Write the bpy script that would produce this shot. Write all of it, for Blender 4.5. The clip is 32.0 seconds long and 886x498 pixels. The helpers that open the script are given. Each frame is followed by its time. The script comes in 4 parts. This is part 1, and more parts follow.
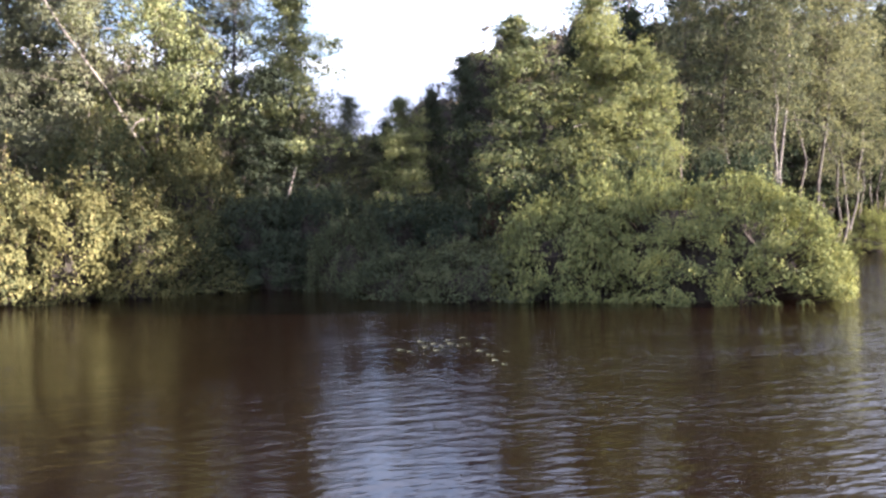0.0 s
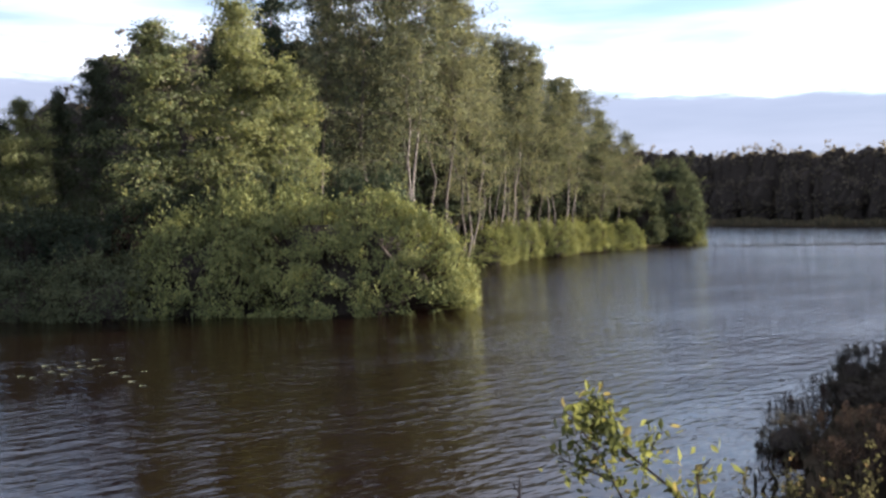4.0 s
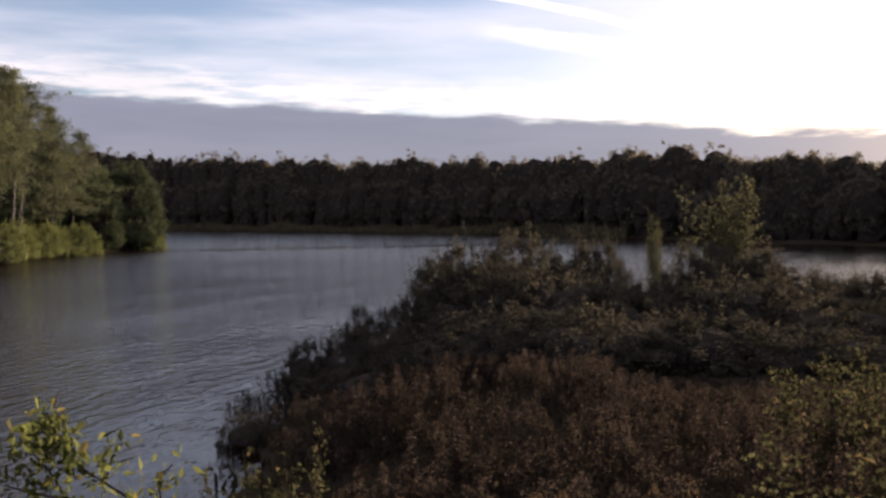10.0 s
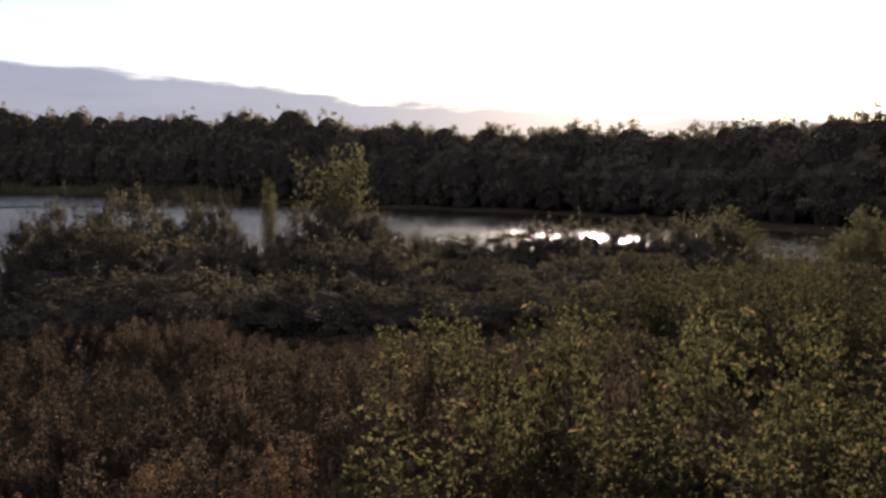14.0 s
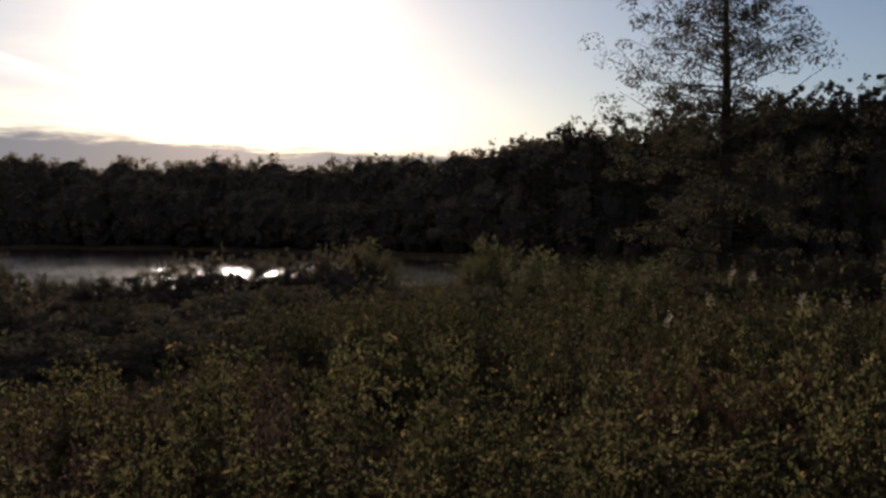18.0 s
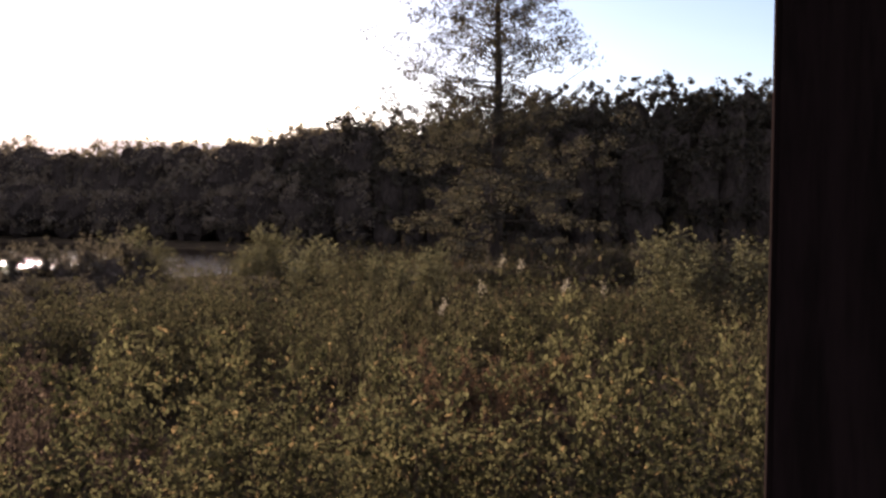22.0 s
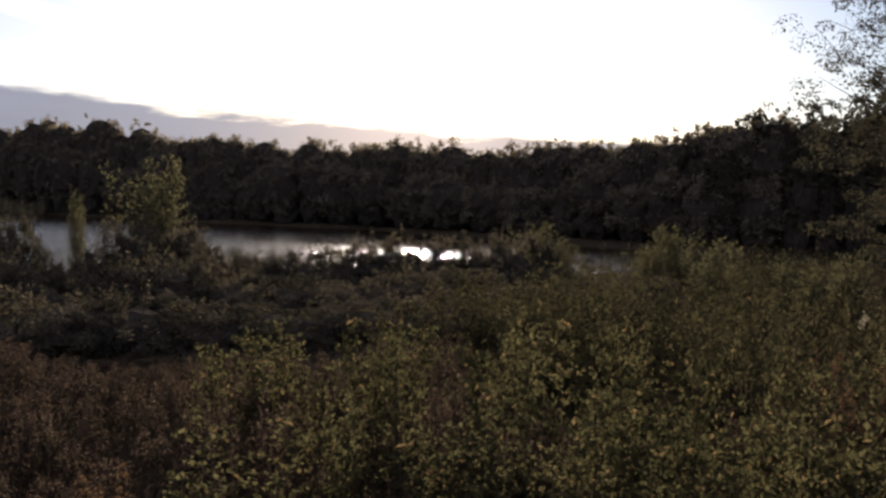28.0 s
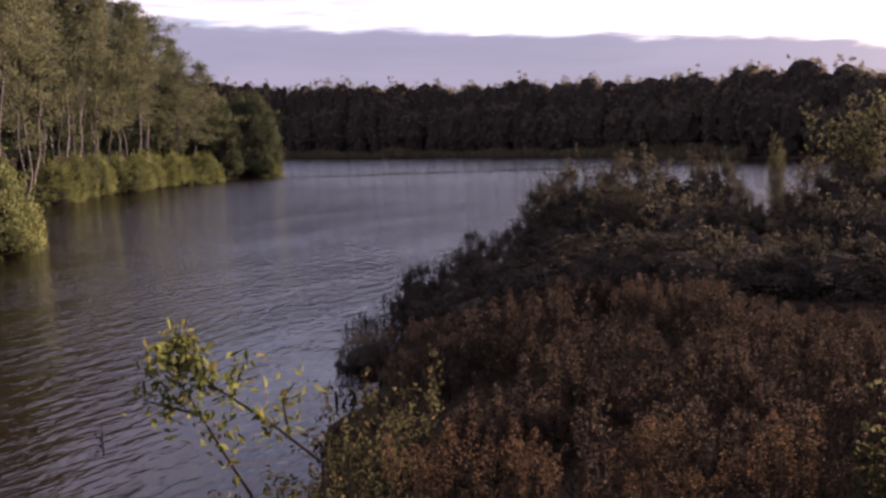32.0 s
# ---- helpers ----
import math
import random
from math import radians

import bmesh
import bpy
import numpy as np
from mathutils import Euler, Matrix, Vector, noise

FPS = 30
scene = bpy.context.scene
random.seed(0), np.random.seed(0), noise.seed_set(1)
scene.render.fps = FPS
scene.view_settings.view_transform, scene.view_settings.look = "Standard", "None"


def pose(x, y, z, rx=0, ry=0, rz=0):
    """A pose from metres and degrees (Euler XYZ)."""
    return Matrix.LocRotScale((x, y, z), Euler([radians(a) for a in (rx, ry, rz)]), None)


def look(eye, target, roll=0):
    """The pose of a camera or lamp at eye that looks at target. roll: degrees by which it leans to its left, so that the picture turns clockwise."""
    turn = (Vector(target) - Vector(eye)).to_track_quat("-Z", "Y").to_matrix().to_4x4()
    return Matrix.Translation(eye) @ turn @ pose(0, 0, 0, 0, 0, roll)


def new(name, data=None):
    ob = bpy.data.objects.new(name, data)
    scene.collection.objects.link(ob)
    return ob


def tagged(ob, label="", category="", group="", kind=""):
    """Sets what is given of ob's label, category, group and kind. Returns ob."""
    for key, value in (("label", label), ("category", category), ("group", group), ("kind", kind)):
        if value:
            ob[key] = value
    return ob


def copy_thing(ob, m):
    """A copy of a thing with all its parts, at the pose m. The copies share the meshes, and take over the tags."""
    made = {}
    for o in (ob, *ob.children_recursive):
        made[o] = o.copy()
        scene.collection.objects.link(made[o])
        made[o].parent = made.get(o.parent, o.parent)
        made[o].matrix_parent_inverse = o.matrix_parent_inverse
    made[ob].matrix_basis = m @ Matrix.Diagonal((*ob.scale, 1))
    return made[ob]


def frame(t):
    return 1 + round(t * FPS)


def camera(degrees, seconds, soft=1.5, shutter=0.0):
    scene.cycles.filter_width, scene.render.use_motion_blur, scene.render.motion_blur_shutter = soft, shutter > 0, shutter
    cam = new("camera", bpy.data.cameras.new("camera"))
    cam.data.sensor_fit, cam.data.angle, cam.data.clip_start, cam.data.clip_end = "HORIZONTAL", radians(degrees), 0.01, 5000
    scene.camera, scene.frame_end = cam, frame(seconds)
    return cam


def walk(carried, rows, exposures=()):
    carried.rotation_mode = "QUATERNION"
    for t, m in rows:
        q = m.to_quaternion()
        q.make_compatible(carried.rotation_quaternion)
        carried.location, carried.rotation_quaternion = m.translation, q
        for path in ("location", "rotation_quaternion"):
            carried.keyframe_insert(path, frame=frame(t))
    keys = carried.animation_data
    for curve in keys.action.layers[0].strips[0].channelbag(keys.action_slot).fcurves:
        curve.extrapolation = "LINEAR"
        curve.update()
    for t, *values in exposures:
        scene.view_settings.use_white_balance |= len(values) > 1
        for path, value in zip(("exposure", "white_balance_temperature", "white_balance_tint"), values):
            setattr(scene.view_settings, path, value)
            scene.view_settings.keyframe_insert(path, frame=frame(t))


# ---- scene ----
# ---------------------------------------------------------------- camera
cam = camera(51.89, 32.0, soft=2.8)
EYE = 3.2                      # height of the eye over the water

# seconds, heading (clockwise from +y), pitch, roll in degrees
TURNS = [
    (0.0, 12.44, -2.55, -1.28),
    (0.5, 15.03, -2.77, -0.81),
    (1.0, 17.69, -3.20, -0.46),
    (1.5, 19.70, -3.17, -0.06),
    (2.0, 24.24, -3.22, 1.03),
    (2.5, 27.01, -3.14, 1.73),
    (3.0, 30.28, -3.72, 3.10),
    (3.5, 32.26, -2.31, 0.91),
    (5.5, 40.46, -2.93, -1.32),
    (6.0, 42.02, -3.67, -0.82),
    (6.5, 46.22, -3.16, -0.19),
    (7.0, 49.74, -2.62, -0.69),
    (7.5, 52.56, -3.02, -0.42),
    (8.0, 55.32, -2.69, -0.03),
    (8.5, 58.66, -2.25, 0.94),
    (9.0, 61.55, -2.66, -0.03),
    (9.5, 65.34, -2.12, -0.06),
    (10.0, 67.70, -1.87, 0.10),
    (10.5, 70.51, -1.30, 0.54),
    (11.0, 73.09, -2.11, 0.30),
    (11.5, 75.74, -2.63, 0.12),
    (12.0, 78.99, -4.98, 1.35),
    (12.5, 83.39, -5.02, 0.80),
    (13.0, 86.85, -4.56, 1.15),
    (13.5, 89.20, -4.24, 1.36),
    (14.0, 91.62, -3.89, 1.27),
    (14.5, 94.52, -3.52, 1.49),
    (16.5, 104.49, -2.92, 0.77),
    (17.0, 107.37, -2.35, 0.19),
    (17.5, 110.44, -1.93, 0.29),
    (18.0, 113.76, -1.48, 0.15),
    (18.5, 116.16, -1.62, 0.14),
    (19.0, 118.71, -1.37, 0.57),
    (19.5, 120.61, -1.09, 0.94),
    (20.0, 122.57, -1.19, 1.02),
    (20.5, 125.34, -1.00, 1.52),
    (21.0, 127.83, -1.61, 1.17),
    (21.5, 128.72, -2.20, 0.53),
    (22.0, 127.56, -2.08, 0.48),
    (22.5, 127.03, -2.36, 0.61),
    (23.0, 125.85, -2.15, 0.87),
    (23.5, 123.38, -2.02, 1.08),
    (24.0, 120.81, -1.92, 1.11),
    (24.5, 118.06, -2.24, 1.65),
    (26.5, 112.08, -1.85, 1.72),
    (27.0, 109.05, -2.30, 1.94),
    (27.5, 106.11, -2.68, 1.60),
    (28.0, 102.77, -2.60, 1.81),
    (28.5, 99.24, -2.65, 1.66),
    (29.0, 94.33, -2.54, 0.18),
    (29.5, 89.22, -2.41, -0.55),
    (30.0, 84.37, -2.17, -0.29),
    (30.5, 78.00, -2.91, -0.73),
    (31.0, 71.19, -3.08, -0.61),
    (31.5, 64.47, -5.01, -0.95),
    (32.0, 60.61, -6.59, -0.95),
]
# small sideways sway of the person who holds the camera: seconds, metres along the heading's right
SWAY = [(0.0, 0.0), (14.0, 0.0), (19.5, -0.03), (20.5, -0.016), (21.0, 0.004), (21.5, 0.003), (22.0, 0.0), (22.5, -0.007), (23.0, -0.024),
        (23.5, -0.05), (24.5, -0.06), (32.0, 0.0)]


def view(t, heading, pitch, roll):
    side = float(np.interp(t, [s[0] for s in SWAY], [s[1] for s in SWAY]))
    a = radians(heading)
    return (t, Matrix.Translation((side * math.cos(a), -side * math.sin(a), EYE))
            @ pose(0, 0, 0, 0, 0, -heading) @ pose(0, 0, 0, 90 + pitch, 0, 0) @ pose(0, 0, 0, 0, 0, roll))


walk(cam, [view(*r) for r in TURNS],
     exposures=[
         (0.0, 3.75, 5650, 22), (1.0, 4.20, 5650, 22), (2.0, 4.30, 5650, 20), (3.0, 3.70, 5600, 12), (3.5, 3.25, 5700, 16), (5.5, 2.45, 5900, 18),
         (6.5, 2.65, 6100, 26), (8.0, 2.40, 6250, 30), (9.0, 2.05, 6250, 32), (10.0, 1.90, 6350, 24), (11.0, 1.75, 6350, 21), (12.0, 1.85, 6350, 21), (13.0, 2.20, 6350, 21),
         (14.0, 2.25, 6350, 21), (17.0, 1.40, 6250, 19), (19.0, 1.00, 6250, 19), (20.5, 1.65, 6250, 20), (21.5, 2.50, 6450, 28), (23.0, 2.75, 6450, 32),
         (24.0, 2.65, 6400, 30), (26.5, 1.85, 6250, 21), (28.0, 1.85, 6250, 21), (29.0, 1.55, 6250, 19), (30.0, 1.35, 6250, 19), (31.0, 1.40, 6250, 20), (31.4, 1.90, 6350, 34),
         (32.0, 2.20, 6350, 42)])

# ---------------------------------------------------------------- light
SUN_AZ, SUN_EL = 101.5, 11.5


def heading_vec(az, el=0.0):
    a, e = radians(az), radians(el)
    return Vector((math.sin(a) * math.cos(e), math.cos(a) * math.cos(e), math.sin(e)))


sun = new("sun", bpy.data.lights.new("sun", "SUN"))
sun.data.energy, sun.data.angle, sun.data.color = 5.0, radians(0.6), (1.0, 0.90, 0.72)
sun.matrix_world = look(heading_vec(SUN_AZ, SUN_EL) * 100, (0, 0, 0))


class Nodes:
    """Short hand for building node trees."""

    def __init__(self, tree):
        self.tree = tree
        tree.nodes.clear()

    def add(self, kind, ins=(), **props):
        n = self.tree.nodes.new(kind)
        for k, v in props.items():
            setattr(n, k, v)
        for k, v in dict(ins).items():
            if isinstance(v, bpy.types.NodeSocket):
                self.tree.links.new(v, n.inputs[k])
            else:
                n.inputs[k].default_value = v
        return n

    def math(self, op, a, b=0.0, c=0.0, clamp=False):
        return self.add("ShaderNodeMath", {0: a, 1: b, 2: c}, operation=op, use_clamp=clamp).outputs[0]

    def dot(self, a, b):
        return self.add("ShaderNodeVectorMath", {0: a, 1: b}, operation="DOT_PRODUCT").outputs["Value"]

    def span(self, v, lo, hi, out_lo=0.0, out_hi=1.0):
        return self.add("ShaderNodeMapRange", {0: v, 1: lo, 2: hi, 3: out_lo, 4: out_hi},
                        interpolation_type="SMOOTHSTEP").outputs[0]

    def mix(self, f, a, b, blend="MIX"):
        return self.add("ShaderNodeMixRGB", {0: f, 1: a, 2: b}, blend_type=blend).outputs[0]

    def noise(self, vec, scale, detail=3.0, rough=0.55):
        return self.add("ShaderNodeTexNoise", {"Vector": vec, "Scale": scale, "Detail": detail, "Roughness": rough})

    def ramp(self, v, stops):
        n = self.add("ShaderNodeValToRGB", {0: v})
        el = n.color_ramp.elements
        while len(el) < len(stops):
            el.new(0.5)
        for e, (p, c) in zip(el, stops):
            e.position, e.color = p, (*c, 1)
        return n.outputs[0]


world = bpy.data.worlds.new("evening_sky")
scene.world = world
world.use_nodes = True
W = Nodes(world.node_tree)
sky = W.add("ShaderNodeTexSky", sky_type="NISHITA", sun_disc=False, sun_elevation=radians(SUN_EL),
            sun_rotation=radians(SUN_AZ), air_density=1.0, dust_density=0.7, ozone_density=1.2)
way = W.add("ShaderNodeTexCoord").outputs["Generated"]
xyz = W.add("ShaderNodeSeparateXYZ", {0: way}).outputs
to_sun = W.dot(way, tuple(heading_vec(SUN_AZ, SUN_EL)))
glow = W.math("POWER", W.math("MAXIMUM", to_sun, 0.0), 105.0)
core = W.math("POWER", W.math("MAXIMUM", to_sun, 0.0), 380.0)
# thin high cloud, long streaks that lie almost level
flat = W.add("ShaderNodeMapping", {0: way, 3: (1.2, 1.2, 9.0)}).outputs[0]
wisp = W.math("MULTIPLY", W.span(W.noise(flat, 2.0, 5.0, 0.5).outputs[0], 0.34, 0.68), W.span(W.dot(way, tuple(heading_vec(140, 14))), 0.80, 0.97, 1.0, 0.05))
veil = W.math("ADD", W.math("MULTIPLY", wisp, 0.75), W.math("MULTIPLY", glow, 0.3), clamp=True)
# extra cloud overhead, out of view, added as fill light; a little northward too
veil = W.math("ADD", veil, W.math("ADD", W.span(xyz[2], 0.26, 0.62, 0.0, 0.25), W.span(xyz[1], 0.40, 0.85, 0.0, 0.12)), clamp=True)
cirrus = W.mix(glow, (0.58, 0.58, 0.585, 1), (1.9, 1.6, 1.25, 1))
sky_col = W.mix(1.0, sky.outputs[0], (0.059, 0.064, 0.071, 1), "MULTIPLY")
col = W.mix(W.math("MULTIPLY", veil, 0.8), sky_col, cirrus)
# the vapour trail
v0, v1 = heading_vec(72.2, 13.4), heading_vec(87.6, 9.5)
trail_n = v0.cross(v1).normalized()
off = W.math("ABSOLUTE", W.math("ADD", W.dot(way, tuple(trail_n)),
                                W.math("MULTIPLY", W.math("SUBTRACT", W.noise(way, 9.0, 3.0).outputs[0], 0.5), 0.012)))
trail = W.math("MULTIPLY", W.span(off, 0.0005, 0.0055, 1.0, 0.0), W.span(W.dot(way, tuple(v0)), 0.90, 0.975))
col = W.mix(W.math("MULTIPLY", trail, 0.65), col, (1.25, 1.2, 1.1, 1))
u0, u1 = heading_vec(76.3, 10.7), heading_vec(89.2, 8.6)
off = W.math("ABSOLUTE", W.math("ADD", W.dot(way, tuple(u0.cross(u1).normalized())),
                                W.math("MULTIPLY", W.math("SUBTRACT", W.noise(way, 7.0, 4.0).outputs[0], 0.5), 0.03)))
faint = W.math("MULTIPLY", W.span(off, 0.0005, 0.012, 1.0, 0.0), W.span(W.dot(way, tuple(heading_vec(82, 9.8))), 0.975, 0.995))
col = W.mix(W.math("MULTIPLY", faint, 0.45), col, (1.2, 1.1, 0.98, 1))
col = W.mix(1.0, col, W.mix(core, (0, 0, 0, 1), (9.0, 7.6, 5.6, 1)), "ADD")
# the low bank of grey cloud with a bright upper rim
edge = W.math("ADD", W.math("MULTIPLY", xyz[1], 0.051), 0.098)
edge = W.math("ADD", edge, W.math("MULTIPLY", W.math("SUBTRACT", W.noise(flat, 6.0, 6.0, 0.62).outputs[0], 0.5), 0.042))
under = W.math("SUBTRACT", edge, xyz[2])
bank = W.span(under, -0.002, 0.010)
rim = W.math("MULTIPLY", W.math("MULTIPLY", W.span(under, -0.045, -0.004), W.span(W.noise(flat, 11.0, 5.0, 0.6).outputs[0], 0.36, 0.6)), W.math("SUBTRACT", 1.0, bank))
col = W.mix(W.math("MULTIPLY", rim, 0.45), col, W.mix(glow, (0.85, 0.76, 0.66, 1), (2.0, 1.6, 1.1, 1)))
col = W.mix(W.math("MULTIPLY", bank, 0.93), col, W.mix(glow, W.mix(W.noise(flat, 4.0, 4.0).outputs[0], (0.120, 0.134, 0.165, 1), (0.195, 0.205, 0.235, 1)), (0.60, 0.49, 0.41, 1)))
W.add("ShaderNodeOutputWorld", {0: W.add("ShaderNodeBackground", {0: col, 1: 0.5}).outputs[0]})

# ---------------------------------------------------------------- materials


def material(name):
    m = bpy.data.materials.new(name)
    m.use_nodes = True
    return m, Nodes(m.node_tree)


def leaf_material(name, light, dark, autumn=None, autumn_share=0.1, glow=0.24, gloss=0.6, grain=3.0):
    """Leaves: two tones per leaf, a slower change over the crown, light that shines through."""
    m, n = material(name)
    geo = n.add("ShaderNodeNewGeometry")
    each = geo.outputs["Random Per Island"]
    rnd = n.add("ShaderNodeObjectInfo").outputs["Random"]
    slow = n.noise(n.add("ShaderNodeTexCoord").outputs["Object"], 0.7, 2.0).outputs[0]
    f = n.math("ADD", n.math("MULTIPLY", each, 0.45), n.math("MULTIPLY", slow, 0.9))
    f = n.math("ADD", f, n.math("MULTIPLY", n.math("SUBTRACT", rnd, 0.5), 0.35))
    c = n.mix(n.span(f, 0.25, 1.05), (*dark, 1), (*light, 1))
    if autumn:
        pick = n.math("FRACT", n.math("MULTIPLY", each, 17.31))
        c = n.mix(n.math("LESS_THAN", pick, autumn_share), c, (*autumn, 1))
    fine = n.noise(n.add("ShaderNodeTexCoord").outputs["Object"], grain, 3.0, 0.6).outputs[0]
    c = n.mix(1.0, c, n.ramp(fine, [(0.3, (0.72, 0.72, 0.72)), (0.7, (1.32, 1.32, 1.28))]), "MULTIPLY")
    bumped = n.add("ShaderNodeBump", {"Height": fine, "Distance": 0.5 / grain, "Strength": 0.9}).outputs[0]
    if gloss < 0.5:
        p = n.add("ShaderNodeBsdfPrincipled", {"Base Color": c, "Roughness": gloss, "Specular IOR Level": 0.13})
    else:
        p = n.add("ShaderNodeBsdfDiffuse", {"Color": c, "Roughness": 0.4, "Normal": bumped})
    t = n.add("ShaderNodeBsdfTranslucent", {"Color": n.mix(1.0, c, (1.32, 1.28, 0.92, 1), "MULTIPLY")})
    mixed = n.add("ShaderNodeMixShader", {0: glow, 1: p.outputs[0], 2: t.outputs[0]})
    n.add("ShaderNodeOutputMaterial", {0: mixed.outputs[0]})
    return m


def plain_material(name, a, b, scale=6.0, rough=0.85, bump=0.02, stretch=(1, 1, 1), spots=None):
    m, n = material(name)
    at = n.add("ShaderNodeMapping", {0: n.add("ShaderNodeTexCoord").outputs["Object"], 3: stretch}).outputs[0]
    big, fine = n.noise(at, scale, 4.0), n.noise(at, scale * 7, 4.0)
    f = n.math("ADD", n.math("MULTIPLY", big.outputs[0], 0.6), n.math("MULTIPLY", fine.outputs[0], 0.4))
    c = n.mix(n.span(f, 0.35, 0.65), (*a, 1), (*b, 1))
    if spots:
        c = n.mix(n.span(n.noise(at, scale * 2.3, 2.0).outputs[0], 0.56, 0.62), c, (*spots, 1))
    bmp = n.add("ShaderNodeBump", {"Height": f, "Distance": bump, "Strength": 0.8})
    if rough > 0.9:
        p = n.add("ShaderNodeBsdfDiffuse", {"Color": c, "Roughness": 0.5, "Normal": bmp.outputs[0]})
    else:
        p = n.add("ShaderNodeBsdfPrincipled", {"Base Color": c, "Roughness": rough, "Specular IOR Level": 0.2, "Normal": bmp.outputs[0]})
    n.add("ShaderNodeOutputMaterial", {0: p.outputs[0]})
    return m


M_BIRCH = leaf_material("birch_leaves", (0.185, 0.186, 0.080), (0.080, 0.092, 0.050), (0.18, 0.155, 0.07), 0.04)
M_ASPEN = leaf_material("aspen_leaves", (0.132, 0.130, 0.076), (0.058, 0.064, 0.044), (0.14, 0.125, 0.07), 0.03)
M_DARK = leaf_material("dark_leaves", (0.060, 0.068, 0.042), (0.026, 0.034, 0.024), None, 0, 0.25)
M_WILLOW = leaf_material("willow_leaves", (0.235, 0.232, 0.085), (0.088, 0.100, 0.046), (0.21, 0.19, 0.07), 0.05, 0.14)
# willow leaves darkened to carry the shade on the left bank; also the round willow
M_WILLOW_DIM = leaf_material("sallow_leaves", (0.098, 0.104, 0.056), (0.038, 0.046, 0.030), None, 0)
M_OSIER = leaf_material("left_bush_leaves", (0.125, 0.112, 0.044), (0.050, 0.058, 0.032), (0.18, 0.15, 0.065), 0.08)
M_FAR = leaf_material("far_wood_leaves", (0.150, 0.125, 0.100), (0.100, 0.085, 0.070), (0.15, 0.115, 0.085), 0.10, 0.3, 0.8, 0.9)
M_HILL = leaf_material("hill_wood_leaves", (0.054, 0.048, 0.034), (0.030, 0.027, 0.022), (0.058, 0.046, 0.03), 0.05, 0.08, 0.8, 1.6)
M_REED = leaf_material("reed_leaves", (0.14, 0.12, 0.080), (0.07, 0.062, 0.044), (0.15, 0.115, 0.075), 0.2, 0.4)
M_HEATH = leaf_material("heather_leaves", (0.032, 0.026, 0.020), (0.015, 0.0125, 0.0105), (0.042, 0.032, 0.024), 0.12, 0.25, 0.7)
M_RUST = leaf_material("rust_flowers", (0.070, 0.043, 0.031), (0.030, 0.019, 0.015), (0.09, 0.055, 0.036), 0.2, 0.30, 0.7)
M_GORSE = leaf_material("gorse_leaves", (0.080, 0.067, 0.055), (0.028, 0.026, 0.023), None, 0, 0.25, 0.6, 1.6)
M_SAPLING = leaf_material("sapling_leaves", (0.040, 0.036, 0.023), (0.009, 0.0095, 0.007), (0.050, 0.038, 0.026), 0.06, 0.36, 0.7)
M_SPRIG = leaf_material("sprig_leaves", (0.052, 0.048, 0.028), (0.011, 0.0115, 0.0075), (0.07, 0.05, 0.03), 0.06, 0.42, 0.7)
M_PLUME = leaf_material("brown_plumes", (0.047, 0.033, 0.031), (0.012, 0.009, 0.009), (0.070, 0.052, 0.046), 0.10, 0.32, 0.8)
M_BRIGHT = leaf_material("bright_twig_leaves", (0.140, 0.142, 0.050), (0.058, 0.066, 0.027), (0.15, 0.12, 0.045), 0.06, 0.34, 0.6)
M_ALDER = leaf_material("alder_leaves", (0.056, 0.051, 0.040), (0.028, 0.026, 0.022), (0.06, 0.048, 0.038), 0.08, 0.2, 0.6)
M_YOUNG = leaf_material("young_willow_leaves", (0.082, 0.077, 0.050), (0.040, 0.039, 0.026), (0.09, 0.075, 0.045), 0.06, 0.30, 0.7)
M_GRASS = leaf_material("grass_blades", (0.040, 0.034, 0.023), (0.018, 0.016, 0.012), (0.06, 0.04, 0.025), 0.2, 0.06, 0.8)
M_FLUFF = leaf_material("seed_fluff", (0.17, 0.15, 0.145), (0.10, 0.09, 0.085), None, 0, 0.5, 0.9)
M_LILY = leaf_material("lily_pad", (0.12, 0.12, 0.08), (0.07, 0.08, 0.05), None, 0, 0.1, 0.25)
M_BARK_PALE = plain_material("birch_bark", (0.20, 0.165, 0.142), (0.10, 0.082, 0.07), 3.0, 0.85, 0.01, (1, 1, 1.2), (0.06, 0.05, 0.045))
M_BARK = plain_material("grey_bark", (0.10, 0.080, 0.064), (0.045, 0.036, 0.030), 6.0, 0.9, 0.02, (1, 1, 0.3))
# dark bark, also the colour that gives crown cores their inner shade
M_BARK_AND_SHADE = plain_material("alder_bark", (0.06, 0.05, 0.04), (0.025, 0.02, 0.018), 6.0, 0.95, 0.02, (1, 1, 0.3))
M_STEM = plain_material("brown_stems", (0.055, 0.040, 0.030), (0.026, 0.019, 0.015), 9.0, 0.95, 0.003)
M_GROUND = plain_material("bank_soil", (0.042, 0.033, 0.022), (0.020, 0.016, 0.011), 1.2, 0.95, 0.06)
M_TIMBER = plain_material("dark_timber", (0.012, 0.008, 0.0075), (0.006, 0.0045, 0.004), 3.0, 0.95, 0.004, (6, 6, 0.6))

M_WATER, n = material("lake_water")
at = n.add("ShaderNodeTexCoord").outputs["Object"]
ripple = n.add("ShaderNodeMapping", {0: at, 2: (0, 0, radians(-25)), 3: (0.75, 1.9, 1.0)}).outputs[0]
h = n.math("ADD", n.math("MULTIPLY", n.noise(ripple, 2.3, 2.0, 0.5).outputs[0], 0.7),
           n.math("MULTIPLY", n.noise(ripple, 7.0, 2.0, 0.5).outputs[0], 0.25))
h = n.math("ADD", h, n.math("MULTIPLY", n.noise(ripple, 1.1, 3.0, 0.6).outputs[0], 0.6))
open_water = n.span(n.add("ShaderNodeSeparateXYZ", {0: at}).outputs[0], 0.0, 28.0, 0.18, 1.0)
